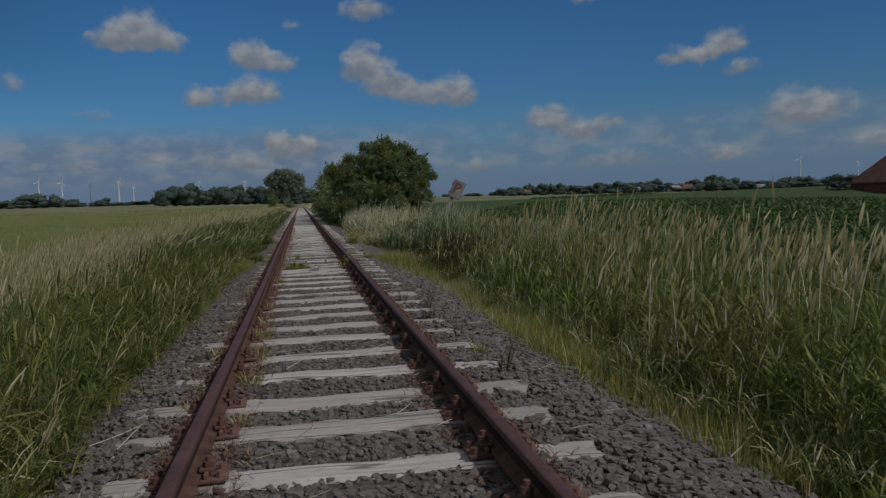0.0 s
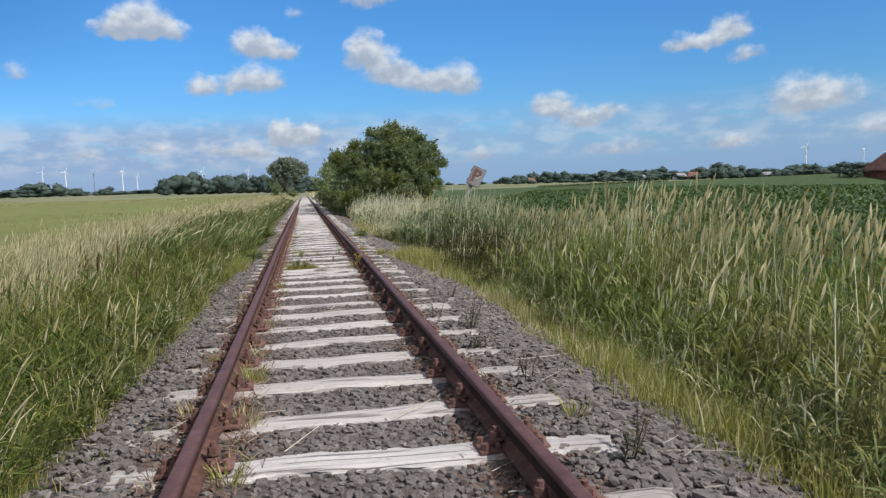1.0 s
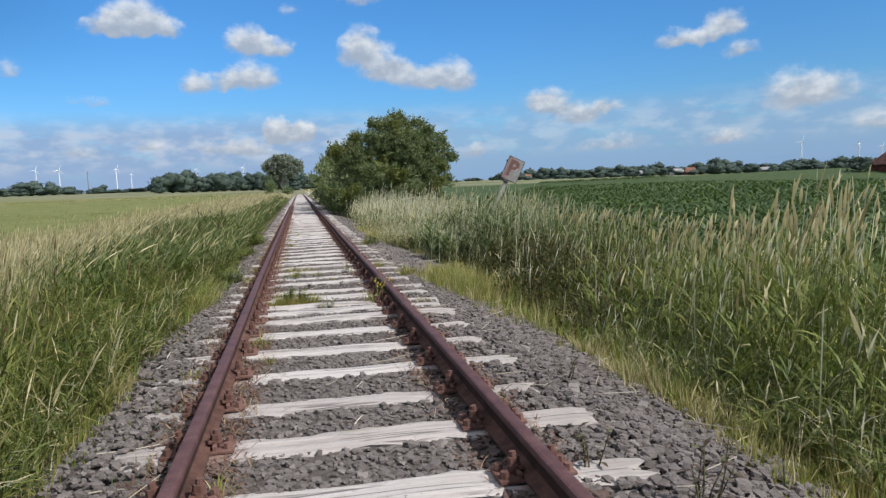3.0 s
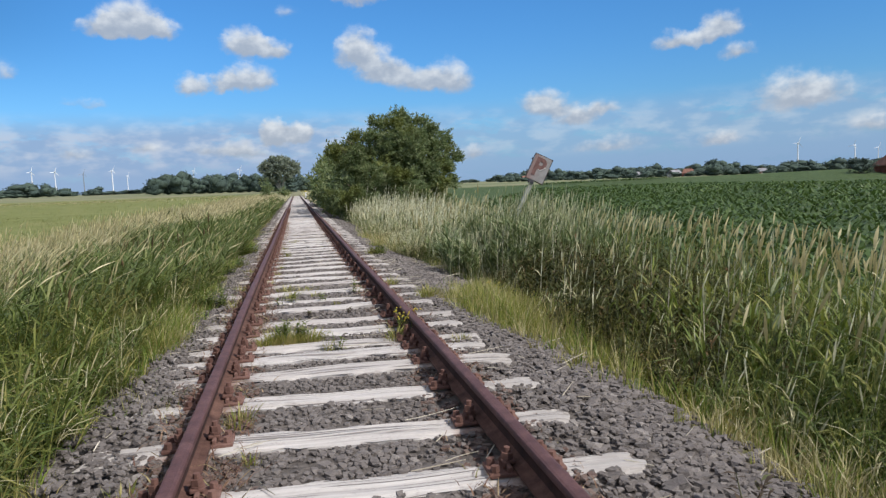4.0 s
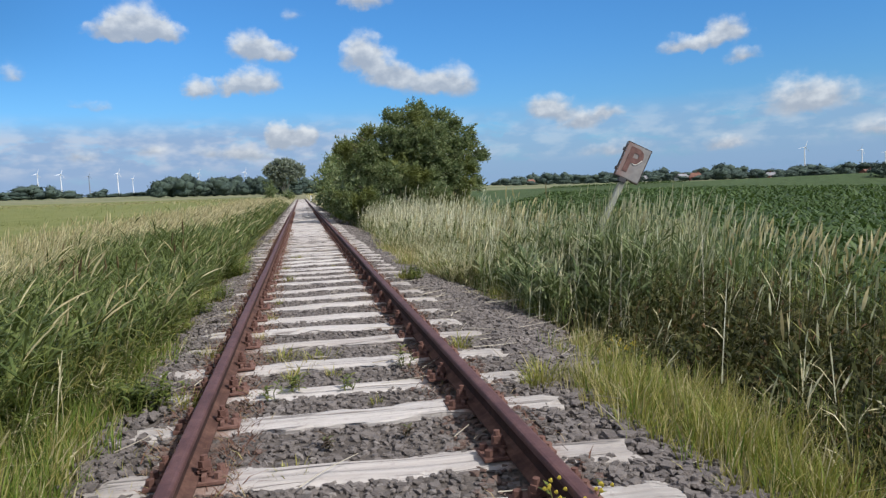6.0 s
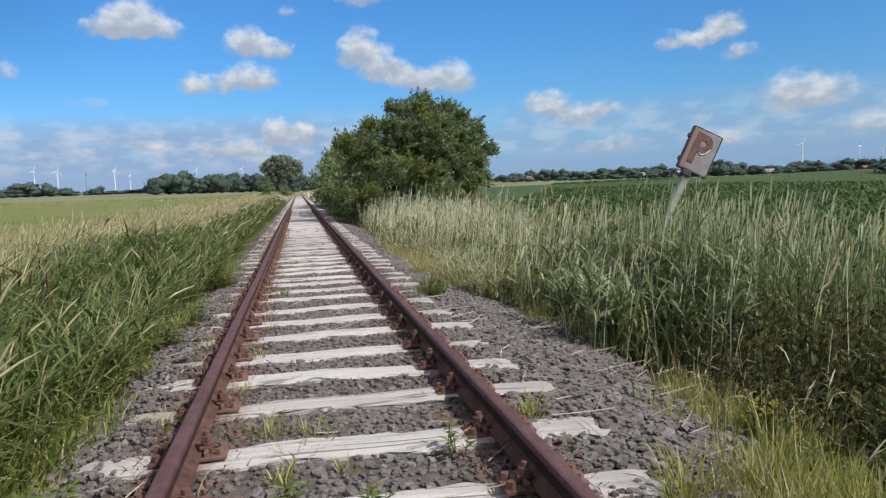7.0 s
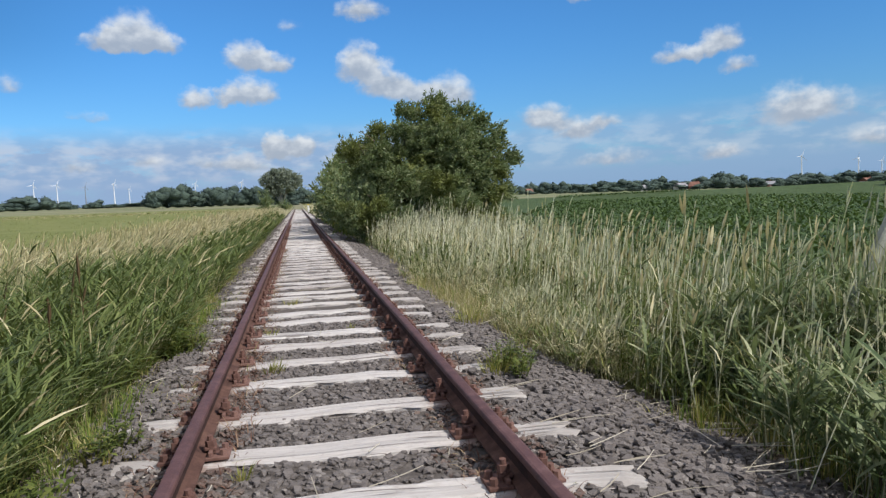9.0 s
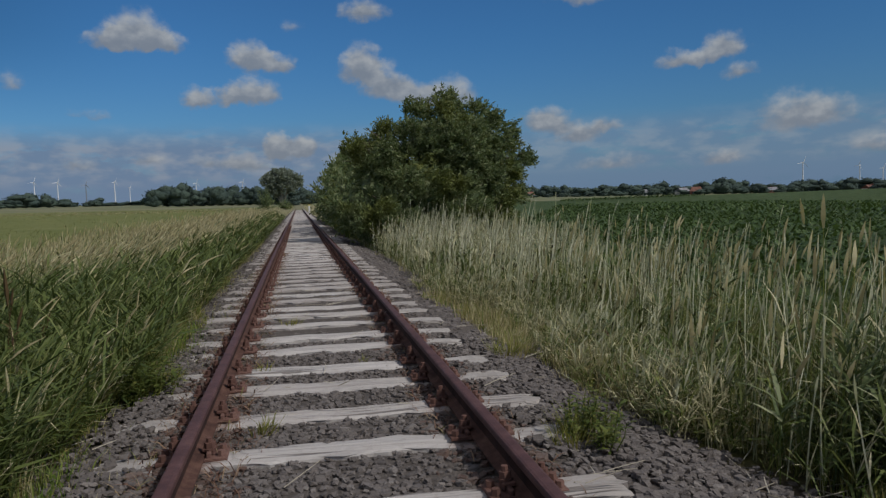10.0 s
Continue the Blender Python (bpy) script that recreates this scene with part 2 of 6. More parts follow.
def stone_material(name, rusty):
    m, g, b = material(name, 0.9)
    r = island(g)
    if rusty:
        col = g.ramp(r, (0.0, (0.085, 0.052, 0.042)), (0.5, (0.125, 0.078, 0.064)), (1.0, (0.165, 0.125, 0.108)))
    else:
        col = g.ramp(r, (0.0, (0.100, 0.087, 0.083)), (0.45, (0.136, 0.120, 0.114)), (0.92, (0.170, 0.151, 0.144)), (1.0, (0.25, 0.225, 0.21)))
    p = place(g)
    col = g.mix(g.span(g.noise(p, 60.0, 3.0), 0.5, 0.75, 0.0, 0.5), col, (0.12, 0.105, 0.10))
    # dust and chipped faces
    col = g.mix(g.span(g.noise(p, 38.0, 4.0, 0.7), 0.42, 0.66, 0.0, 0.45), col, (0.185, 0.160, 0.146))
    col = g.mix(g.span(g.noise(p, 190.0, 2.0), 0.55, 0.75, 0.0, 0.4), col, (0.075, 0.066, 0.062))
    g.link(col, b.inputs["Base Color"])
    bump(g, b, g.noise(p, 75.0, 4.0, 0.7), 0.8, 0.010)
    return m


def ground_material():
    m, g, b = material("ground", 0.95)
    p = place(g)
    xyz = g.add("ShaderNodeSeparateXYZ")
    g.link(p, xyz.inputs[0])
    x, y = xyz.outputs[0], xyz.outputs[1]
    wob = g.math("MULTIPLY", g.math("SUBTRACT", g.noise(p, 0.9, 4.0), 0.5), 1.1)
    # bed of the track
    grit = g.noise(p, 22.0, 5.0, 0.7)
    bed = g.ramp(grit, (0.3, (0.070, 0.060, 0.055)), (0.55, (0.118, 0.103, 0.095)), (0.8, (0.168, 0.149, 0.138)))
    # turf under the tall grass
    turf = g.ramp(g.noise(p, 6.0, 5.0), (0.3, (0.06, 0.062, 0.022)), (0.6, (0.12, 0.115, 0.042)), (0.8, (0.20, 0.165, 0.07)))
    # pasture
    past = g.ramp(g.noise(p, 0.22, 6.0, 0.65), (0.3, (0.115, 0.138, 0.045)), (0.5, (0.155, 0.168, 0.06)), (0.72, (0.215, 0.205, 0.092)))
    past = g.mix(g.span(g.noise(p, 5.0, 4.0), 0.45, 0.7, 0.0, 0.5), past, (0.11, 0.132, 0.042))
    # crop: rows of leaves seen from far, with bare spots
    row = g.noise(g.mapped(p, (1.9, 0.55, 1.0)), 1.0, 5.0, 0.7)
    crop = g.ramp(row, (0.32, (0.028, 0.044, 0.018)), (0.5, (0.054, 0.082, 0.034)), (0.7, (0.085, 0.115, 0.053)))
    crop = g.mix(g.span(g.noise(p, 0.02, 4.0), 0.5, 0.7, 0.0, 0.45), crop, (0.085, 0.112, 0.052))
    # farther strips of meadow and stubble
    strip = g.noise(g.mapped(p, (0.0016, 0.012, 1.0)), 1.0, 3.0, 0.5)
    far = g.ramp(strip, (0.35, (0.115, 0.138, 0.075)), (0.5, (0.15, 0.165, 0.09)), (0.62, (0.21, 0.20, 0.125)))
    dist = g.math("ADD", g.math("MULTIPLY", x, 0.45), y)
    dist = g.math("ADD", dist, g.math("MULTIPLY", g.noise(p, 0.01, 2.0), 14.0))
    crop = g.mix(g.span(dist, 205.0, 214.0), crop, far)
    past = g.mix(g.span(y, 210.0, 260.0), past, far)
    ax = g.math("ADD", x, wob)
    bed = g.mix(g.span(g.math("ADD", y, g.math("MULTIPLY", wob, 20.0)), 95.0, 165.0), bed, (0.19, 0.185, 0.115))
    turf = g.mix(g.span(g.math("ABSOLUTE", g.math("SUBTRACT", g.math("ADD", y, wob), 21.0)), 2.1, 1.3), turf, (0.062, 0.049, 0.036))
    col = g.mix(g.span(ax, 1.7, 2.2), bed, turf)
    col = g.mix(g.span(ax, -1.45, -1.85), col, turf)
    col = g.mix(g.span(ax, 6.0, 6.8), col, crop)
    col = g.mix(g.span(ax, -5.4, -6.2), col, past)
    g.link(col, b.inputs["Base Color"])
    b.inputs["Specular IOR Level"].default_value = 0.1
    h = g.math("ADD", g.math("MULTIPLY", grit, 0.3), g.noise(p, 3.0, 5.0))
    bump(g, b, h, 0.7, 0.12)
    return m


WOOD = wood_material()
STONE = stone_material("basalt_ballast", False)
STONE_RUST = stone_material("rust_stained_ballast", True)
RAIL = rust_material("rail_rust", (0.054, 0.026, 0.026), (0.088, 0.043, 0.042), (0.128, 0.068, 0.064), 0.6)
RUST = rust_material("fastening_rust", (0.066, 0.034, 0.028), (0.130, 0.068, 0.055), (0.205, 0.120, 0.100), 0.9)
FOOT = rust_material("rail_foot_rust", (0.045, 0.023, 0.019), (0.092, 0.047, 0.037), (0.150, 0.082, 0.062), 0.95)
# rust of the web, darkened to hold the shade beneath the rail head
WEB_SHADED = rust_material("rail_web_rust_shaded", (0.020, 0.010, 0.009), (0.038, 0.018, 0.015), (0.062, 0.031, 0.024), 0.9)
GROUND = ground_material()
REED = leaf_material("reed_leaf", [(0.0, (0.062, 0.092, 0.023)), (0.35, (0.118, 0.156, 0.039)), (0.7, (0.186, 0.214, 0.058)), (1.0, (0.262, 0.252, 0.085))],
                     0.3, 0.5, (0.55, (0.20, 0.17, 0.075), 0.50, 0.70))
STRAW = leaf_material("straw", [(0.0, (0.29, 0.26, 0.15)), (0.5, (0.44, 0.405, 0.25)), (1.0, (0.62, 0.575, 0.39))], 0.25, 0.7)
PLUME = leaf_material("seed_head", [(0.0, (0.43, 0.42, 0.31)), (0.5, (0.60, 0.585, 0.455)), (1.0, (0.79, 0.77, 0.64))], 0.4, 0.8)
TAN_PLUME = leaf_material("tan_seed_head", [(0.0, (0.40, 0.345, 0.20)), (0.5, (0.56, 0.495, 0.31)), (1.0, (0.72, 0.655, 0.46))], 0.4, 0.8)
DOCK = leaf_material("dock_seed", [(0.0, (0.075, 0.048, 0.025)), (1.0, (0.14, 0.095, 0.045))], 0.15, 0.8)
MEADOW = leaf_material("meadow_grass", [(0.0, (0.050, 0.074, 0.018)), (0.4, (0.092, 0.122, 0.028)), (0.75, (0.152, 0.174, 0.042)), (1.0, (0.30, 0.27, 0.10))],
                       0.35, 0.55, (0.6, (0.24, 0.20, 0.08), 0.52, 0.72))
VERGE = leaf_material("verge_grass", [(0.0, (0.135, 0.165, 0.034)), (0.45, (0.225, 0.235, 0.056)), (0.75, (0.33, 0.305, 0.10)), (1.0, (0.46, 0.39, 0.20))],
                      0.35, 0.6, (0.8, (0.32, 0.25, 0.10), 0.5, 0.68))
BEET = leaf_material("crop_leaf", [(0.0, (0.034, 0.061, 0.020)), (0.6, (0.066, 0.107, 0.034)), (1.0, (0.104, 0.150, 0.055))], 0.25, 0.45)
WILLOW = leaf_material("willow_leaf", [(0.0, (0.085, 0.124, 0.054)), (0.5, (0.145, 0.186, 0.085)), (0.85, (0.200, 0.238, 0.120)), (1.0, (0.275, 0.30, 0.180))],
                       0.3, 0.5, (0.7, (0.15, 0.165, 0.045), 0.5, 0.65))
BLUE_REED = leaf_material("common_reed_leaf", [(0.0, (0.060, 0.090, 0.036)), (0.4, (0.120, 0.156, 0.068)), (0.8, (0.195, 0.232, 0.114)), (1.0, (0.34, 0.35, 0.21))], 0.25, 0.45)
GREEN_REED = leaf_material("leaning_reed_leaf", [(0.0, (0.054, 0.080, 0.025)), (0.45, (0.100, 0.132, 0.040)), (0.85, (0.148, 0.178, 0.058)), (1.0, (0.21, 0.22, 0.09))], 0.24, 0.5)
HERB = leaf_material("herb_leaf", [(0.0, (0.027, 0.033, 0.010)), (0.5, (0.052, 0.057, 0.018)), (0.86, (0.098, 0.096, 0.034)), (1.0, (0.135, 0.078, 0.040))], 0.2, 0.6)
DRY = leaf_material("dry_stalk", [(0.0, (0.30, 0.265, 0.21)), (1.0, (0.52, 0.48, 0.40))], 0.1, 0.8)
# distant leaves: aerial haze is mixed into the green as a blue-grey tint
HAZY_LEAF = leaf_material("hazy_far_foliage", [(0.0, (0.048, 0.072, 0.064)), (0.6, (0.060, 0.087, 0.073)), (1.0, (0.072, 0.103, 0.081))], 0.05, 0.8, None, 1.2)
DRY_VERGE = leaf_material("dry_verge_grass", [(0.0, (0.22, 0.19, 0.095)), (0.4, (0.34, 0.295, 0.155)), (0.75, (0.46, 0.405, 0.235)), (1.0, (0.56, 0.505, 0.33))], 0.25, 0.7)
LUSH = leaf_material("lush_grass", [(0.0, (0.085, 0.145, 0.028)), (0.5, (0.145, 0.215, 0.042)), (0.85, (0.23, 0.28, 0.068)), (1.0, (0.36, 0.34, 0.14))], 0.35, 0.55)
SILVER_LEAF = leaf_material("silver_leaf", [(0.0, (0.18, 0.21, 0.175)), (0.6, (0.225, 0.26, 0.215)), (1.0, (0.27, 0.30, 0.25))], 0.3, 0.7)
PALE_BARK = plain_material("pale_bark", (0.30, 0.285, 0.25), 0.9, 0, 0.3, 2.0)
BARK = plain_material("bark", (0.13, 0.105, 0.08), 0.95, 0, 0.4, 4.0, 0.6, 30)


# ------------------------------------------------------------------ mesh tools
RNG = np.random.default_rng(7)


def np_mesh(name, verts, quads=None, tris=None, mats=(), index=None, smooth=False):
    """A mesh from arrays. index: the material of each face, quads first."""
    me = bpy.data.meshes.new(name)
    sets = [a for a in (quads, tris) if a is not None and len(a)]
    loops = np.concatenate([a.ravel() for a in sets]).astype(np.int32)
    sizes = np.concatenate([np.full(len(a), a.shape[1]) for a in sets]).astype(np.int32)
    starts = np.concatenate([[0], np.cumsum(sizes)[:-1]]).astype(np.int32)
    me.vertices.add(len(verts))
    me.vertices.foreach_set("co", np.ascontiguousarray(verts, dtype=np.float32).ravel())
    me.loops.add(len(loops))
    me.loops.foreach_set("vertex_index", loops)
    me.polygons.add(len(sizes))
    me.polygons.foreach_set("loop_start", starts)
    for m in mats:
        me.materials.append(m)
    if index is not None:
        me.polygons.foreach_set("material_index", np.asarray(index, dtype=np.int32))
    me.polygons.foreach_set("use_smooth", np.full(len(sizes), bool(smooth)))
    me.update(calc_edges=True)
    return me


class Pile:
    """Collects many small pieces into one mesh of kind stuff."""

    def __init__(self):
        self.v, self.q, self.t, self.qi, self.ti, self.n = [], [], [], [], [], 0

    def add(self, verts, quads=None, tris=None, mat=0):
        if quads is not None and len(quads):
            self.q.append(quads + self.n)
            self.qi.append(np.full(len(quads), mat) if np.isscalar(mat) else mat)
        if tris is not None and len(tris):
            self.t.append(tris + self.n)
            self.ti.append(np.full(len(tris), mat) if np.isscalar(mat) else mat)
        self.v.append(verts)
        self.n += len(verts)

    def mesh(self, name, mats, smooth=False):
        q = np.concatenate(self.q) if self.q else None
        t = np.concatenate(self.t) if self.t else None
        return np_mesh(name, np.concatenate(self.v), q, t, mats, np.concatenate(self.qi + self.ti), smooth)


def ribbons(pile, p0, d1, d2, width, side, segs=3, shape=None, mat=0):
    """Blades along p0 + d1 s + d2 s^2, each with a width and a sideways direction."""
    n = len(p0)
    if n == 0:
        return
    s = np.linspace(0, 1, segs + 1)
    prof = np.array(shape) if shape is not None else np.clip(1.05 - s ** 1.7, 0.06, 1)
    mid = p0[:, None] + d1[:, None] * s[None, :, None] + d2[:, None] * (s ** 2)[None, :, None]
    off = side[:, None] * (width[:, None] * prof[None] * 0.5)[..., None]
    v = np.stack([mid - off, mid + off], 2).reshape(-1, 3)
    k = np.arange(segs)[None] * 2 + (np.arange(n) * (segs + 1) * 2)[:, None]
    q = np.stack([k, k + 1, k + 3, k + 2], -1).reshape(-1, 4)
    pile.add(v, quads=q, mat=mat)


def spindles(pile, p0, d1, d2, radius, mat=0, shape=(0.35, 1.0, 0.75, 0.12)):
    """Seed heads: three-sided, thick in the middle."""
    n, m = len(p0), len(shape)
    if n == 0:
        return
    s = np.linspace(0, 1, m)
    mid = p0[:, None] + d1[:, None] * s[None, :, None] + d2[:, None] * (s ** 2)[None, :, None]
    ax = d1 / np.linalg.norm(d1, axis=1, keepdims=True)
    a = np.cross(ax, np.array([0.3, 0.9, 0.2]))
    a /= np.linalg.norm(a, axis=1, keepdims=True)
    b = np.cross(ax, a)
    rings = []
    for j in range(3):
        c, w = math.cos(j * 2.0944), math.sin(j * 2.0944)
        rings.append(mid + (a * c + b * w)[:, None] * (radius[:, None] * np.array(shape)[None])[..., None])
    v = np.stack(rings, 2).reshape(-1, 3)
    base = (np.arange(n) * m * 3)[:, None, None] + (np.arange(m - 1) * 3)[None, :, None]
    j = np.arange(3)[None, None]
    j2 = (j + 1) % 3
    q = np.stack([base + j, base + j2, base + j2 + 3, base + j + 3], -1).reshape(-1, 4)
    pile.add(v, quads=q, mat=mat)


def spread(n, x0, x1, y0, y1):
    return RNG.uniform(x0, x1, n), RNG.uniform(y0, y1, n)


def flat_side(n, turn=None):
    a = RNG.uniform(0, 2 * math.pi, n) if turn is None else turn
    return np.stack([np.cos(a), np.sin(a), np.zeros(n)], 1)


def stuff(name, me, label, category):
    return tagged(new(name, me), label, category, kind="stuff")


def part(name, bm, mat, parent, label=""):
    me = bpy.data.meshes.new(name)
    bm.to_mesh(me)
    bm.free()
    me.materials.append(mat)
    return part_mesh(name, me, parent, label)


def part_mesh(name, me, parent, label=""):
    ob = new(name, me)
    ob.parent = parent
    return tagged(ob, label) if label else ob


def box(bm, cx, cy, cz, sx, sy, sz, bevel=0.0):
    r = bmesh.ops.create_cube(bm, size=1.0, matrix=Matrix.Translation((cx, cy, cz)) @ Matrix.Diagonal((sx, sy, sz, 1)))
    if bevel:
        edges = list({e for v in r["verts"] for e in v.link_edges})
        bmesh.ops.bevel(bm, geom=edges, offset=bevel, segments=1, affect="EDGES")
    return bm


def rod(bm, a, b, r0, r1, sides=8):
    """A tapered rod from a to b."""
    a, b = Vector(a), Vector(b)
    turn = (b - a).to_track_quat("Z", "Y").to_matrix().to_4x4()
    bmesh.ops.create_cone(bm, cap_ends=True, segments=sides, radius1=r0, radius2=r1, depth=(b - a).length,
                          matrix=Matrix.Translation((a + b) / 2) @ turn)
    return bm


def empty(name, x=0, y=0, z=0, rz=0):
    ob = new(name)
    ob.matrix_world = pose(x, y, z, 0, 0, rz)
    return ob


# ------------------------------------------------------------------ the lie of the land
def step(v, a, b):
    t = np.clip((v - a) / (b - a), 0, 1)
    return t * t * (3 - 2 * t)


def plain(x, y):
    """The fields on both sides, which fall gently to one side."""
    return -0.58 - 0.0171 * x + 0.0044 * y


def land(x, y):
    x, y = np.asarray(x, float), np.asarray(y, float)
    lumps = 0.03 * np.sin(x * 1.3 + y * 0.7) + 0.025 * np.sin(x * 0.5 - y * 1.1)
    field = plain(x, y) + lumps * step(np.abs(x), 1.6, 3.0)
    bed = np.where(x > 0, -0.034 - 0.016 * step(x, 0.9, 1.25) - 0.18 * step(x, 1.25, 2.3), -0.034 - 0.15 * step(-x, 1.2, 1.9))
    edge = np.where(x > 0, step(x, 1.9, 3.3), step(-x, 1.6, 2.8))
    z = bed * (1 - edge) + field * edge
    return np.where(y > 140, np.maximum(z, -0.075 + (plain(x, y) + 0.1) * step(y, 140, 260)), z)


def make_ground():
    def axis(near, far, stepsize):
        pts = list(np.arange(near[0], near[1] + 1e-6, stepsize))
        d = stepsize
        while pts[-1] < far[1]:
            d *= 1.25
            pts.append(pts[-1] + d)
        d = stepsize
        while pts[0] > far[0]:
            d *= 1.25
            pts.insert(0, pts[0] - d)
        return np.array(pts)
    xs = axis((-8, 9), (-4200, 4200), 0.16)
    ys = axis((-4, 60), (-300, 4600), 0.4)
    X, Y = np.meshgrid(xs, ys)
    Z = land(X, Y)
    nx, ny = len(xs), len(ys)
    i = (np.arange(ny - 1)[:, None] * nx + np.arange(nx - 1)[None]).ravel()
    q = np.stack([i, i + 1, i + nx + 1, i + nx], 1)
    me = np_mesh("ground", np.stack([X.ravel(), Y.ravel(), Z.ravel()], 1), q, mats=[GROUND], smooth=True)
    tagged(new("ground", me), "flat farmland with pasture, crop field and gravel track bed", "ground", kind="structure")


make_ground()

# ------------------------------------------------------------------ the railway track
GAUGE = 0.7175
SEAT = GAUGE + 0.033
SLEEPERS = [3.0, 3.65, 4.30, 4.93, 5.52, 6.26, 6.94, 7.66, 8.34, 9.05, 9.75, 10.42, 11.10, 11.83, 12.52, 13.24, 13.88, 14.38, 14.74,
            15.32, 15.88, 16.66, 17.30, 17.95, 18.70, 19.36, 20.00, 20.74, 21.45, 22.15, 22.95, 23.60, 24.27, 24.82, 25.60, 26.16, 26.90, 27.55]
while SLEEPERS[-1] < 118:
    SLEEPERS.append(SLEEPERS[-1] + 0.665 + RNG.normal(0, 0.025))
SLEEPERS = [-2.85, -2.2, -1.55, -0.9, -0.25, 0.40, 1.05, 1.70, 2.35] + SLEEPERS

track = tagged(empty("railway_track"), "disused railway track of rusty rails on grey weathered wooden sleepers", "railway track")


def rail_mesh(x0, y0, y1):
    """A flat-bottomed rail along y: foot, web and rounded head."""
    half = [(0.0625, 0.0), (0.0625, 0.011), (0.028, 0.021), (0.0085, 0.034), (0.0072, 0.075), (0.0105, 0.104), (0.031, 0.113), (0.033, 0.119),
            (0.0332, 0.137), (0.029, 0.1450), (0.018, 0.1485), (0.0, 0.149)]
    prof = half + [(-x, z) for x, z in reversed(half[:-1])]
    ys = np.concatenate([np.arange(y0, 60, 2.0), np.arange(60, y1 + 1, 12.0)])
    wob = 0.004 * np.sin(ys * 0.37 + x0 * 3) + 0.002 * np.sin(ys * 1.1)
    n = len(prof)
    v = np.array([[x0 + w + px, y, 0.016 + pz + 0.004 * math.sin(y * 0.5 + x0)] for y, w in zip(ys, wob) for px, pz in prof])
    k = (np.arange(len(ys) - 1)[:, None] * n + np.arange(n)[None]).ravel()
    k2 = (np.arange(len(ys) - 1)[:, None] * n + (np.arange(n)[None] + 1) % n).ravel()
    q = np.stack([k, k2, k2 + n, k + n], 1)
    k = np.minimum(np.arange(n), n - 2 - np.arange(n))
    # foot, web and head faces; the web's rust has shade in its colour
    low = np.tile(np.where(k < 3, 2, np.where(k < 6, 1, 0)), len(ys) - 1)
    return np_mesh("rail", v, q, mats=[RAIL, WEB_SHADED, FOOT], index=low)


for sx in (-SEAT, SEAT):
    part_mesh("rail", rail_mesh(sx, -8.0, 300.0), track, "rust-brown steel rail")


def sleeper_mesh(seed, stations=34, cross=7):
    """A hewn sleeper, cracked along its grain, with worn ends."""
    rg = np.random.default_rng(seed)
    L, W, H = 2.5 + rg.uniform(-0.06, 0.04), 0.25 + rg.uniform(-0.02, 0.015), 0.16
    ph = rg.uniform(0, 9, 6)
    ring = [(-W / 2, -H), (-W / 2 - 0.004, -0.02)] + [(-W / 2 + W * j / (cross - 1), 0.0) for j in range(cross)] + [(W / 2 + 0.004, -0.02), (W / 2, -H)]
    v = []
    jag = rg.normal(0, 0.0065, (stations, 2)) - np.maximum(0, rg.normal(-0.02, 0.016, (stations, 2)))
    for i in range(stations):
        t = i / (stations - 1)
        x = -L / 2 + L * t
        for j, (y, z) in enumerate(ring):
            endy = (0.03 * math.sin(y * 34 + ph[0]) + 0.02 * math.sin(y * 90 + ph[1])) * (1 if i in (0, stations - 1) else 0)
            sag = 0.006 * math.sin(x * 2.3 + ph[2]) + 0.004 * math.sin(x * 7 + ph[3])
            crack = -0.008 * max(0.0, math.sin(y * 42 + ph[4] + 0.7 * math.sin(x * 1.7 + ph[5]))) ** 3 if 2 <= j < 2 + cross else 0.0
            worn = -0.012 if j in (2, 1 + cross) else 0.0
            tip = -0.016 * rg.uniform(0.2, 1) if i in (0, stations - 1) else 0.0
            edge = 0.015 * math.sin(x * 5.1 + ph[1]) + 0.011 * math.sin(x * 13 + ph[0] + j) + 0.006 * math.sin(x * 31 + ph[2] + j)
            chip = jag[i, 0] if j in (1, 2) else -jag[i, 1] if j in (cross + 1, cross + 2) else 0.0
            v.append((x + endy, y - (chip if j < 3 else 0) + (chip if j > cross else 0) + (edge if j in (0, 1, 2, cross + 1, cross + 2, cross + 3) else 0), (z + sag + crack + worn + tip) if z > -H else z))
    n = len(ring)
    k = (np.arange(stations - 1)[:, None] * n + np.arange(n - 1)[None]).ravel()
    q = np.stack([k, k + n, k + n + 1, k + 1], 1)
    me = np_mesh("sleeper", np.array(v), q, mats=[WOOD])
    bm = bmesh.new()
    bm.from_mesh(me)
    bm.verts.ensure_lookup_table()
    bm.faces.new([bm.verts[i] for i in range(n)])
    bm.faces.new([bm.verts[(stations - 1) * n + i] for i in reversed(range(n))])
    bmesh.ops.recalc_face_normals(bm, faces=bm.faces)
    bm.to_mesh(me)
    bm.free()
    return me


def plate_mesh():
    bm = bmesh.new()
    box(bm, 0, 0, 0.008, 0.35, 0.165, 0.018, 0.003)
    for s in (-1, 1):
        box(bm, s * 0.082, 0, 0.028, 0.022, 0.15, 0.030, 0.004)
        for e in (-1, 1):
            bmesh.ops.create_cone(bm, cap_ends=True, segments=6, radius1=0.022, radius2=0.019, depth=0.030,
                                  matrix=Matrix.Translation((s * 0.145, e * 0.045, 0.031)))
    me = bpy.data.meshes.new("base_plate")
    bm.to_mesh(me)
    bm.free()
    me.materials.append(RUST)
    return me


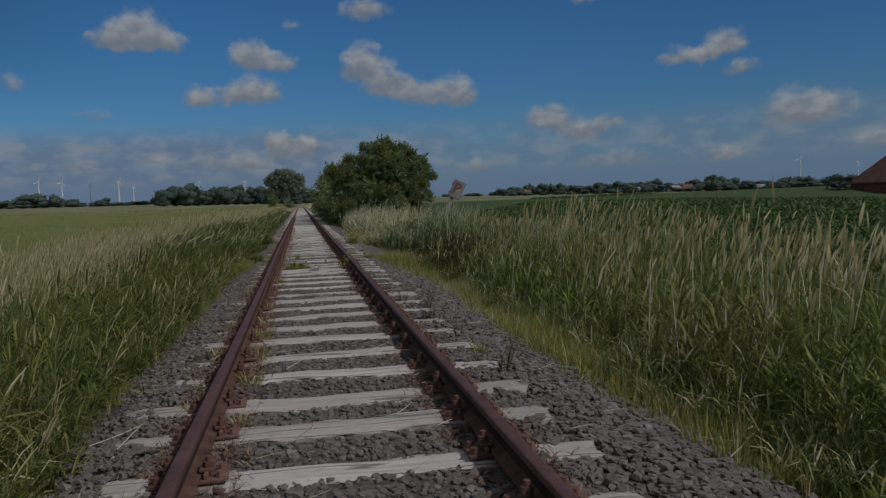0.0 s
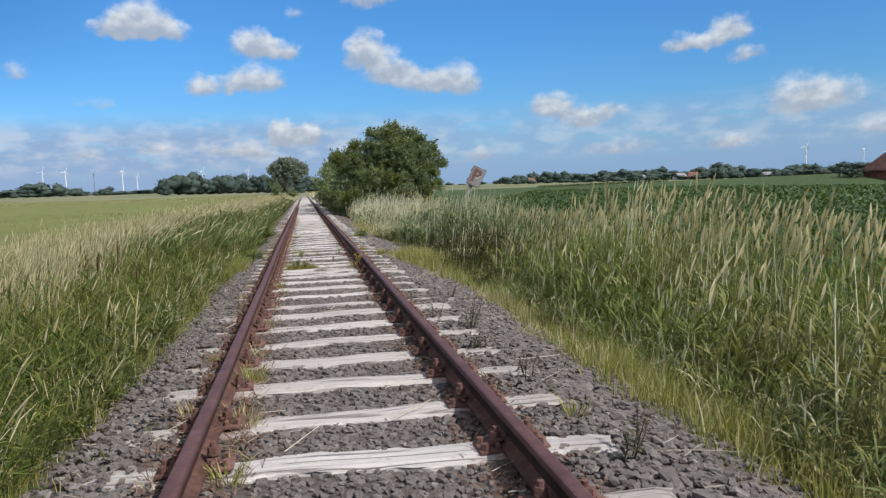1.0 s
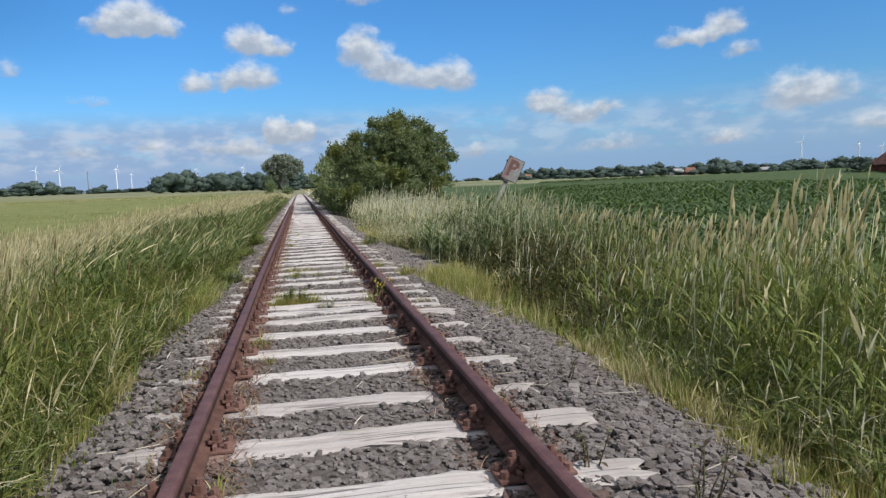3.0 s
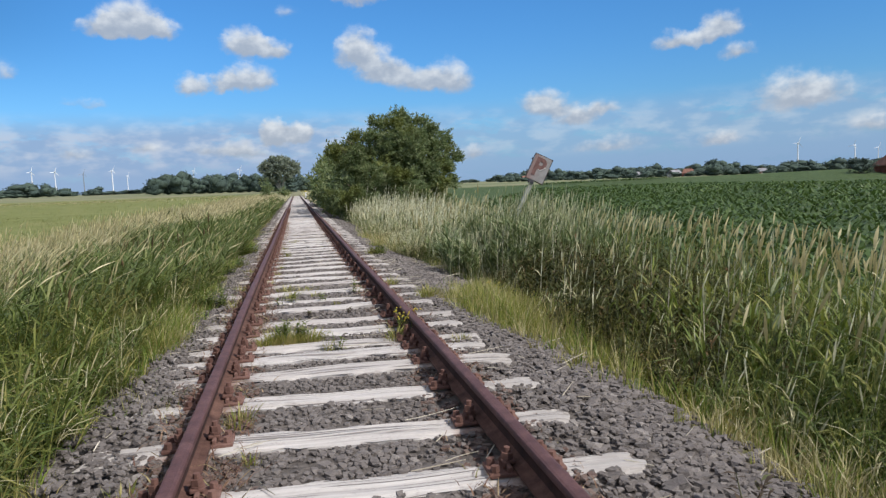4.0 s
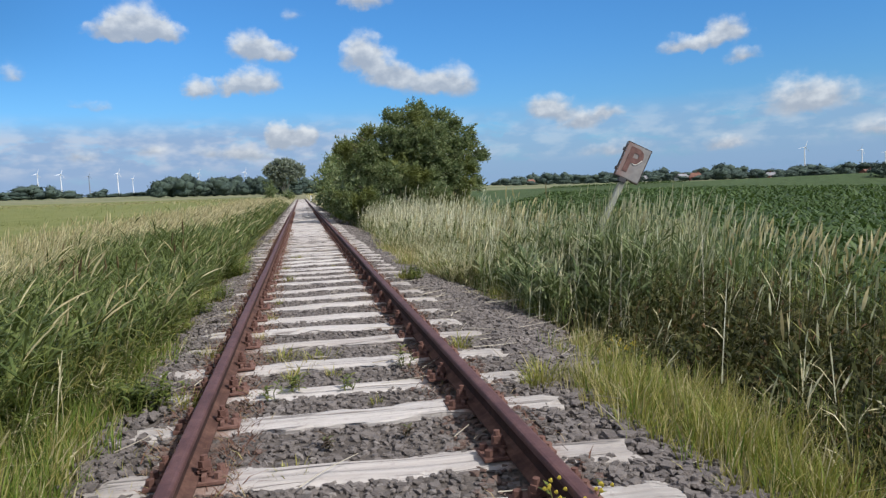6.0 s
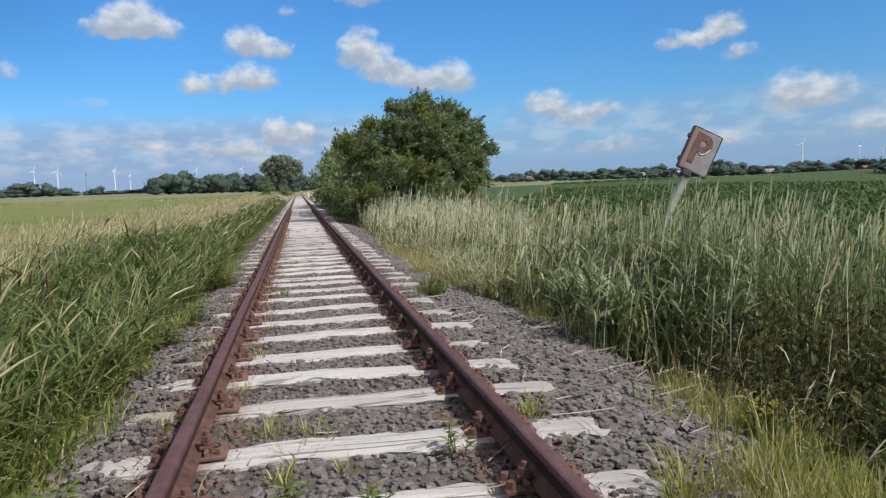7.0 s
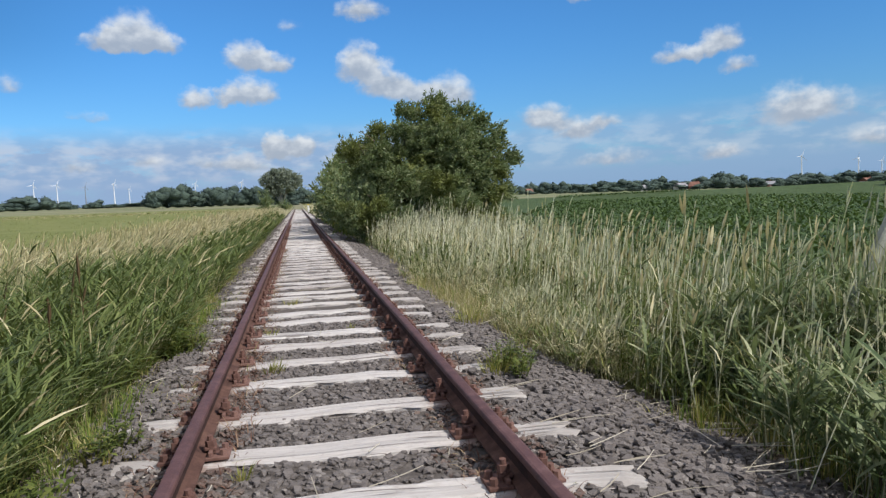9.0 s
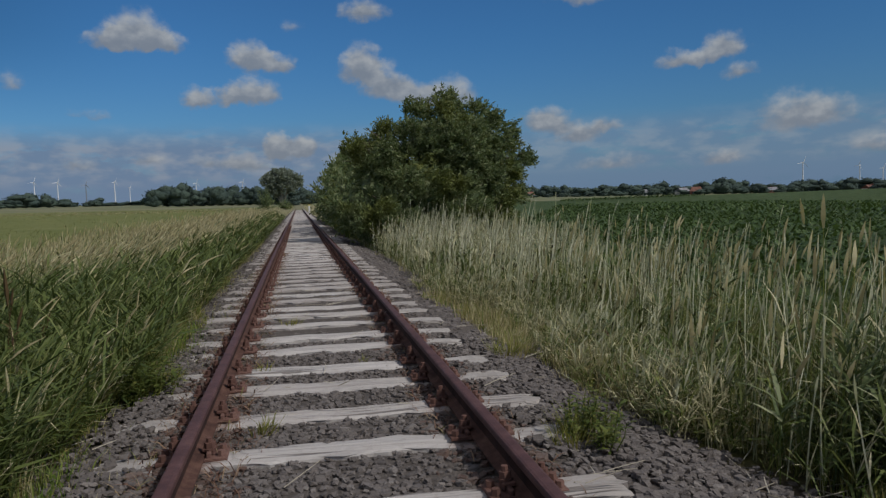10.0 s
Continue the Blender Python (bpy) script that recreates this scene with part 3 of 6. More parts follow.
def clamp_mesh():
    bm = bmesh.new()
    box(bm, 0, 0, 0.044, 0.062, 0.062, 0.020, 0.005)
    box(bm, 0.024, 0, 0.034, 0.014, 0.055, 0.028, 0.003)
    me = bpy.data.meshes.new("clamp")
    bm.to_mesh(me)
    bm.free()
    me.materials.append(RUST)
    return me


def bolt_mesh():
    bm = bmesh.new()
    rod(bm, (0, 0, 0.02), (0, 0, 0.118), 0.0165, 0.0155, 8)
    bmesh.ops.create_cone(bm, cap_ends=True, segments=6, radius1=0.029, radius2=0.028, depth=0.030, matrix=Matrix.Translation((0, 0, 0.080)))
    bmesh.ops.create_cone(bm, cap_ends=True, segments=10, radius1=0.032, radius2=0.032, depth=0.010, matrix=Matrix.Translation((0, 0, 0.060)))
    me = bpy.data.meshes.new("bolt")
    bm.to_mesh(me)
    bm.free()
    me.materials.append(RUST)
    return me


SLEEPER_MESHES = [sleeper_mesh(i) for i in range(9)]
FAR_SLEEPERS = [sleeper_mesh(20 + i, 6, 4) for i in range(4)]
PLATE, CLAMP, BOLT = plate_mesh(), clamp_mesh(), bolt_mesh()


def lay_sleepers():
    rg = np.random.default_rng(3)
    for i, y in enumerate(SLEEPERS):
        near = y < 45
        me = SLEEPER_MESHES[i % 9] if near else FAR_SLEEPERS[i % 4]
        s = part_mesh("sleeper", me, track)
        skew = radians(-4.0 + rg.normal(0, 1.2))
        lie = pose(rg.normal(0, 0.025), y, rg.normal(-0.004, 0.006), rg.normal(0, 1.2), 0, math.degrees(skew) + 180 * (i % 2))
        s.matrix_basis = lie
        if y > 62:
            continue
        inv = lie.inverted()
        for sx in (-SEAT, SEAT):
            m = pose(sx, y + sx * math.tan(skew), 0.002, 0, 0, rg.normal(0, 1.0))
            p = part_mesh("base_plate", PLATE, s)
            p.matrix_basis = inv @ m
            if y > 40:
                continue
            for side in (-1, 1):
                c = part_mesh("clamp", CLAMP, s)
                c.matrix_basis = inv @ m @ pose(side * 0.078, 0, rg.normal(0, 0.002), 0, 0, (0 if side > 0 else 180) + rg.normal(0, 5))
                b = part_mesh("bolt", BOLT, s)
                b.matrix_basis = inv @ m @ pose(side * 0.084, rg.normal(0, 0.006), rg.uniform(-0.014, 0.006), rg.normal(0, 3), rg.normal(0, 3), rg.uniform(0, 60))


lay_sleepers()


def far_track():
    """The sleepers too far away to pick apart."""
    pile = Pile()
    y = SLEEPERS[-1] + 0.665
    c = np.array([(sx * 1.25, sy * 0.13, z) for z in (-0.12, 0.0) for sy in (-1, 1) for sx in (-1, 1)])
    q = np.array([(4, 5, 7, 6), (0, 1, 5, 4), (2, 6, 7, 3), (0, 4, 6, 2), (1, 3, 7, 5)])
    while y < 240:
        pile.add(c + np.array([0, y, -0.005]), quads=q)
        y += 0.665
    ob = part_mesh("distant_sleepers", pile.mesh("distant_sleepers", [WOOD]), track)
    tagged(ob, kind="stuff")


far_track()


# ------------------------------------------------------------------ ballast
def stone_shapes(count, rg):
    """Broken stones: squashed blocks with their corners knocked about."""
    q = [(math.cos(k * 1.5708), math.sin(k * 1.5708), -0.62) for k in range(4)]
    v = np.array(q + [(0.86 * math.cos(k * 1.5708 + 0.785), 0.86 * math.sin(k * 1.5708 + 0.785), 0.62) for k in range(4)])
    t = np.array([(0, 2, 1), (0, 3, 2), (4, 5, 6), (4, 6, 7), (0, 1, 4), (1, 5, 4), (1, 2, 5), (2, 6, 5), (2, 3, 6), (3, 7, 6), (3, 0, 7), (0, 4, 7)])
    out = v[None] * rg.uniform(0.78, 1.15, (count, 8, 1)) + rg.normal(0, 0.10, (count, 8, 3))
    out *= np.stack([rg.uniform(0.9, 1.4, count), rg.uniform(0.75, 1.1, count), rg.uniform(0.42, 0.72, count)], 1)[:, None]
    a, b = rg.uniform(0, 6.28, count), rg.normal(0, 0.20, count)
    ca, sa, cb, sb = np.cos(a), np.sin(a), np.cos(b), np.sin(b)
    x, y, z = out[..., 0], out[..., 1], out[..., 2]
    x, z = x * cb[:, None] + z * sb[:, None], -x * sb[:, None] + z * cb[:, None]
    x, y = x * ca[:, None] - y * sa[:, None], x * sa[:, None] + y * ca[:, None]
    return np.stack([x, y, z], -1), t


def lay_ballast():
    rg = np.random.default_rng(11)
    pile = Pile()
    sl = np.array(SLEEPERS)
    for y0, y1, per, big in ((2.6, 13, 820, 1.03), (13, 26, 800, 1.03), (26, 45, 150, 1.6), (45, 80, 20, 2.2)):
        n = int((y1 - y0) * 4.5 * per)
        x, y = rg.uniform(-1.85, 2.65, n), rg.uniform(y0, y1, n)
        d = np.abs((y - x * math.tan(radians(-4)))[:, None] - sl[None]).min(1)
        keep = ~((np.abs(x) < 1.27) & (d < np.where(x < -1.14, 0.01, np.where(x < -0.86, 0.085, np.where(x > 0.9, 0.09, 0.112))) + rg.uniform(-0.03, 0.02, n)))
        keep &= ~((np.abs(np.abs(x) - SEAT) < 0.05))
        keep &= rg.uniform(0, 1, n) < np.where(x > 1.7, np.clip((2.3 + 0.42 * np.exp(-((y - 20.9) / 1.3) ** 4) - x) / 0.5, 0.15 * (x < 2.25), 1), np.where(x < -1.3, np.clip(1 - (-1.15 - x) / 0.5, 0.1, 1), 1))
        x, y = x[keep], y[keep]
        n = len(x)
        # coarse on the shoulder, finer and filled with dust between the rails
        loose = step(x, 0.95, 1.3)
        size = rg.lognormal(math.log(0.0178), 0.26, n) * (1.0 + 0.22 * loose) * big
        z = land(x, y) + 0.009 + 0.008 * loose + rg.uniform(-0.006, 0.004, n) * (1 + 1.3 * loose) - 0.02 * (big > 1.2) + 0.016 * (np.abs(np.abs(x) - 0.95) < 0.22) + 0.02 * ((x < -1.05) & (x > -1.45))
        v, t = stone_shapes(n, rg)
        v = v * size[:, None, None] + np.stack([x, y, z], 1)[:, None]
        open_t = t[2:]
        tri = (open_t[None] + (np.arange(n) * 8)[:, None, None]).reshape(-1, 3)
        rust = (np.abs(np.abs(x) - SEAT) < rg.uniform(0.10, 0.32, n)) & (rg.uniform(0, 1, n) < 0.9)
        pile.add(v.reshape(-1, 3), tris=tri, mat=np.repeat(rust.astype(int), 10))
    bed = stuff("ballast", pile.mesh("ballast", [STONE, STONE_RUST]), "dark grey crushed stone ballast, rust-stained beside the rails", "ballast")
    # single stones on the shoulder beside the walk
    shapes, t = stone_shapes(10, rg)
    meshes = [np_mesh("stone", s * 0.027, tris=t, mats=[STONE]) for s in shapes]
    for i in range(290):
        y = rg.uniform(3.2, 23)
        x = rg.uniform(1.32, 2.0) if i % 3 else rg.uniform(-1.6, -1.3)
        s = part_mesh("stone", meshes[i % 10], bed)
        s.matrix_basis = pose(x, y, float(land(x, y)) + 0.034, 0, 0, rg.uniform(0, 360)) @ Matrix.Scale(rg.uniform(0.75, 1.25), 4)


lay_ballast()


# ------------------------------------------------------------------ grasses
def tall_grass(pile, x, y, height, lean, leaves, leaf_len, leaf_w, head, head_r, wide=1.0, headmat=2, stemmat=1, leafmat=0, droop=0.5, plume=False, stem_w=0.0068, splay=1.0, low=0.05):
    """Stems with leaves and a seed head, blown over by the wind from the other side of the track."""
    n = len(x)
    z = land(x, y) - 0.02
    p0 = np.stack([x, y, z], 1)
    wind = np.stack([lean * RNG.normal(1, 0.6, n), lean * RNG.normal(0.12, 0.7, n), np.zeros(n)], 1)
    up = np.array([0, 0, 1.0])
    d1 = up * height[:, None] + wind * height[:, None] * 0.35 + RNG.normal(0, 0.075, (n, 3)) * [1, 1, 0]
    d2 = wind * height[:, None] * 0.65 - up * (height * lean ** 2 * 0.35)[:, None]
    ribbons(pile, p0, d1, d2, np.full(n, stem_w * wide), flat_side(n), 2 if wide > 1.2 else 3, (1, 0.85, 0.6) if wide > 1.2 else (1, 0.9, 0.8, 0.6), stemmat)
    tip = p0 + d1 + d2
    along = d1 + 2 * d2
    along /= np.linalg.norm(along, axis=1, keepdims=True)
    has = RNG.uniform(0, 1, n) < head
    k = int(has.sum())
    if k:
        L = RNG.uniform(0.09, 0.19, k) * (1.5 if plume else 1.0)
        bend = wind[has] * 0.25 - up * 0.06 * (2 if plume else 1)
        spindles(pile, tip[has] - along[has] * 0.02, along[has] * L[:, None], bend * L[:, None], RNG.uniform(0.7, 1.25, k) * head_r * wide, headmat)
    front = np.flatnonzero((x < 4.0) & (x > -3.4))
    for i in range(leaves):
        if i == (leaves + 1) // 2:
            # the lower leaves of plants that stand behind others are never seen
            p0, d1, d2, n = p0[front], d1[front], d2[front], len(front)
        f = RNG.uniform(low, 0.82, n) if i >= (leaves + 1) // 2 else RNG.uniform(max(0.2, low), 0.88, n)
        base = p0 + d1 * f[:, None] + d2 * (f ** 2)[:, None]
        a = RNG.uniform(0, 2 * math.pi, n)
        out = np.stack([np.cos(a) + lean * 1.6, np.sin(a) + lean * 0.3, np.zeros(n)], 1)
        out /= np.linalg.norm(out, axis=1, keepdims=True) + 1e-6
        L = leaf_len * RNG.uniform(0.55, 1.25, n)
        rise = RNG.uniform(0.55, 1.1, n)
        e1 = out * (L * 0.55 * splay)[:, None] + up * (L * rise)[:, None]
        e2 = out * (L * 0.35 * splay)[:, None] - up * (L * droop * RNG.uniform(0.4, 1.5, n))[:, None]
        side = np.stack([-out[:, 1], out[:, 0], RNG.normal(0, 0.3, n)], 1)
        few = wide > 1.2 or leaf_len < 0.2 or leaf_w < 0.018
        ribbons(pile, base, e1, e2, leaf_w * wide * RNG.uniform(0.6, 1.3, n), side, 2 if few else 3, (0.6, 1.0, 0.05) if few else (0.6, 1.0, 0.7, 0.05), leafmat)


def short_grass(pile, x, y, height, lean=0.25, width=0.006, mat=0, segs=2, bend=0.45):
    n = len(x)
    p0 = np.stack([x, y, land(x, y) - 0.01], 1)
    a = RNG.uniform(0, 2 * math.pi, n)
    out = np.stack([np.cos(a) * 0.6 + lean, np.sin(a) * 0.6, np.zeros(n)], 1)
    d1 = np.array([0, 0, 1.0]) * height[:, None] + out * (height * 0.25)[:, None]
    d2 = out * (height * bend)[:, None] - np.array([0, 0, 1.0]) * (height * 0.18)[:, None]
    ribbons(pile, p0, d1, d2, np.full(n, width) * RNG.uniform(0.6, 1.4, n), flat_side(n), segs, np.linspace(1, 0.08, segs + 1), mat)


def clump_grass(pile, x, y, height, mats, blades=12, width=0.0065, spread_out=0.05):
    """Tufts: blades that rise from a common foot and part outwards."""
    n = len(x) * blades
    if n == 0:
        return
    k = np.repeat(np.arange(len(x)), blades)
    a = RNG.uniform(0, 6.283, n)
    r = np.abs(RNG.normal(0, spread_out, n))
    px, py = x[k] + np.cos(a) * r, y[k] + np.sin(a) * r
    h = height[k] * RNG.uniform(0.45, 1.2, n)
    p0 = np.stack([px, py, land(px, py) - 0.01], 1)
    part_way = RNG.uniform(0.1, 0.9, n) * RNG.choice([0.6, 1.0, 1.5], len(x))[k]
    out = np.stack([np.cos(a) * part_way + 0.10, np.sin(a) * part_way, np.zeros(n)], 1)
    d1 = np.array([0, 0, 1.0]) * h[:, None] + out * (h * 0.35)[:, None]
    d2 = out * (h * 0.35)[:, None] - np.array([0, 0, 1.0]) * (h * 0.22 * part_way)[:, None]
    other = np.where(RNG.uniform(0, 1, n) < 0.8, mats[k], RNG.integers(0, 3, n))
    ribbons(pile, p0, d1, d2, np.full(n, width) * RNG.uniform(0.6, 1.5, n), flat_side(n), 2, (1, 0.75, 0.08), other.repeat(2))


def patch(x, y, f, seed):
    """Slow variation over the ground, between 0 and 1."""
    return 0.5 + 0.25 * (np.sin(x * f + seed) * np.cos(y * f * 0.7 + seed * 2.1) + np.sin((x * 0.6 + y) * f * 0.9 + seed * 3.3))


def kind_far(y):
    """The share of bare straw stalks, which grows along the line."""
    return 0.35 + 0.35 * step(y, 26.0, 34.0)


def bank_edge(y):
    """Where the tall growth begins beside the ballast."""
    ragged = 0.55 * patch(0 * y, y, 1.1, 2.0) + 0.28 * (patch(0 * y, y, 3.7, 5.0) - 0.5) + 0.16 * (patch(0 * y, y, 9.0, 1.0) - 0.5)
    return 2.40 + ragged - 0.32 * step(y, 22.3, 24.0) - 0.38 * step(y, 26.0, 32.0)


def right_bank():
    pile = Pile()
    for y0, y1, per, wide in ((2.2, 28, 92, 1.0), (28, 47, 48, 1.5)):
        n = int((y1 - y0) * 4.65 * per)
        x, y = spread(n, 1.7, 6.35, y0, y1)
        edge = bank_edge(y)
        keep = (x > edge) & (x < 6.35 - 0.5 * patch(0 * y, y, 0.8, 5.0))
        keep &= (x < 4.2) | (RNG.uniform(0, 1, n) < np.where(y < 21.5, 0.72, 0.5))
        x, y = x[keep], y[keep]
        if y0 < 10:
            # reeds that crowd out to the ballast, and lone pale stalks among the dark herbs
            x = np.concatenate([x, RNG.uniform(2.55, 4.6, 820), 2.2 + 0.6 * RNG.uniform(0, 1, 250) ** 0.8])
            y = np.concatenate([y, RNG.uniform(19.8, 22.9, 820), RNG.uniform(20.0, 22.6, 250)])
        p = patch(x, y, 0.9, 1.0)
        yy = y + 0.9 * (patch(x, y, 0.8, 3.0) - 0.5) * 2 - 0.25 * (x - 2.6)
        pick = RNG.uniform(0, 1, len(x))
        back = step(x - bank_edge(y), 0.35, 1.1)
        early = np.where(pick < 0.64 - 0.32 * back, 0, np.where(pick < 0.80 - 0.42 * back, 5, np.where(pick < 0.95 - 0.12 * back, 1, 4)))
        herbs = np.where(pick < 0.966, 2, np.where(pick < 0.976, 3, np.where(pick < 0.986, 1, 4)))
        herbs = np.where(pick < 0.62 * (1 - step(yy, 13.5, 16.5)), np.where(pick < 0.34, 0, np.where(pick < 0.5, 5, 1)), herbs)
        reeds = np.where(pick < 0.70, 3, np.where(pick < 0.85, 5, 4))
        late = np.where(pick < 0.10, 3, np.where(pick < 0.40, 4, np.where(pick < 0.56, 1, np.where(pick < 0.95, 5, 2))))
        late = np.where((x > 3.7) & (pick > 0.10) & (pick < 0.34), 5, late)
        late = np.where((yy > 26) & (kind_far(y) > pick), 4, late)
        kind = np.where(yy < 13.3, early, np.where(yy < 19.6, herbs, np.where(yy < 22.4, reeds, late)))
        kind = np.where((x > 4.3) & (pick > 0.5) & (kind != 3) & ((yy < 13.3) | ((x > 5.2) & (pick > 0.7))), 1, kind)
        kind = np.where((x > 4.3) & (kind == 2) & (pick > 0.5), np.where(pick > 0.74, 1, np.where(pick > 0.64, 5, np.where(pick > 0.58, 4, 3))), kind)
        fringe = (x > 4.9) & (yy > 12.5) & (yy < 22.8) & (pick > 0.42)
        kind = np.where(fringe, np.where(pick > 0.58, 1, 0), kind)
        gap = (yy > 22.8) & (y < 28) & (patch(x, y, 2.6, 4.0) < 0.42) & (RNG.uniform(0, 1, len(x)) < 0.55)
        gap |= (kind == 3) & (x < 3.3) & (patch(x, y, 3.3, 1.5) < 0.5)
        kind = np.where(gap, 9, np.where((kind == 3) & (x > 3.8), 6, kind))
        h = (1.06 + 0.34 * p + RNG.normal(0, 0.15, len(x)) * (1 + 0.6 * step(y, 22.0, 24.0))) * (0.58 + 0.42 * step(x - bank_edge(y), 0.0, 0.55 + 0.25 * step(y, 22.5, 24.0))) * (1 - 0.16 * step(x, 4.2, 6.2))
        h *= 1 - 0.24 * step(y, 11.5, 13.5) + 0.14 * step(y, 19.0, 21.0) - 0.08 * step(y, 22.0, 24.0)
        #      heads, leaf width, leaf length, leaves, leaf material, height
        for k, (heads, lw, ll, nl, lm, tall) in enumerate(((0.30, 0.0195, 0.26, 12, 0, 0.90), (0.95, 0.010, 0.26, 4, 0, 1.06), (0.04, 0.024, 0.082, 20, 5, 0.90),
                                                           (0.14, 0.023, 0.25, 9, 3, 1.06), (0.8, 0.009, 0.28, 4, 1, 1.08), (0.06, 0.012, 0.30, 10, 6, 0.80), (0.85, 0.016, 0.34, 6, 3, 1.12))):
            sel = kind == k
            tall_grass(pile, x[sel], y[sel], h[sel] * tall, (0.12, 0.12, 0.12, 0.08, 0.10, 0.14, 0.08)[k], nl, ll, lw, heads, (0.007, 0.0125, 0.008, 0.006, 0.0062, 0.006, 0.007)[k], wide, headmat=7 if k == 1 else 2,
                       leafmat=lm, droop=(0.30, 0.6, 0.3, 0.26, 0.25, 0.5, 0.18)[k], stemmat=(0, 0, 5, 3, 2, 6, 3)[k], plume=k in (1, 6), stem_w=0.0088 if k == 4 else 0.0068,
                       splay=(0.75, 0.9, 1.0, 1.05, 0.7, 0.9, 0.6)[k], low=0.30 if k == 3 else 0.05)
    # the foot of the bank: lower growth in front of the tall
    n = 4300
    y = np.concatenate([RNG.uniform(2.2, 30, 3400), RNG.uniform(22.9, 28.5, 900)])
    x = bank_edge(y) + RNG.uniform(-0.32, 0.20, n)
    pick = RNG.uniform(0, 1, n)
    kind = np.where(y > 22.8, np.where(pick < 0.72, 0, np.where(pick < 0.8, 1, 3)), np.where(y > 19.2, 9, np.where(y > 13.2, np.where(pick < 0.55, 2, np.where(pick < 0.65, 0, 9)), np.where(pick < 0.25, 0, np.where(pick < 0.6, 1, 3)))))
    h = RNG.uniform(0.18, 0.50, n) * (0.65 + 0.6 * patch(x, y, 2.1, 6.0)) * (0.7 + 0.6 * step(x - bank_edge(y), -0.32, 0.2))
    for k, (heads, lw, ll, nl, lm, sm, lean) in enumerate(((0.5, 0.008, 0.20, 5, 1, 1, 0.12), (0.10, 0.011, 0.22, 7, 0, 0, 0.10), (0.0, 0.020, 0.075, 14, 5, 5, 0.10), (0.05, 0.011, 0.22, 7, 6, 6, 0.14))):
        sel = kind == k
        tall_grass(pile, x[sel], y[sel], h[sel], lean, nl, ll, lw, heads, 0.006, 1.0, leafmat=lm, stemmat=sm, droop=0.5)
    n = 45
    x, y = RNG.uniform(2.6, 4.8, n), RNG.uniform(10.5, 19.5, n)
    tall_grass(pile, x, y, RNG.uniform(0.8, 1.35, n) * (0.7 + 0.3 * step(x, 2.4, 3.3)), 0.06, 1, 0.2, 0.007, 0.75, 0.0085, 1.0, leafmat=1, stemmat=4)
    n = 13000
    x, y = spread(n, 2.5, 6.0, 2.2, 30)
    bare = (y > 19.6) & (y < 22.8) & (x < 3.6)
    x, y = x[~bare], y[~bare]
    n = len(x)
    short_grass(pile, x, y, RNG.uniform(0.3, 0.75, n), 0.15, 0.010, np.where((y > 13.4) & (y < 19.8), 5, np.where(RNG.uniform(0, 1, n) < 0.5, 0, 6)).repeat(3), 3, 0.3)
    stuff("tall_grass", pile.mesh("tall_grass", [REED, STRAW, PLUME, BLUE_REED, DRY, HERB, GREEN_REED, TAN_PLUME]), "tall reed grass with pale straw seed heads on the bank", "grass")


def pale_at(y):
    """How far from the rails the straw-coloured grass begins."""
    return 2.6 + 0.9 * step(y, 17.0, 20.0) - 1.3 * step(y, 27.0, 36.0)


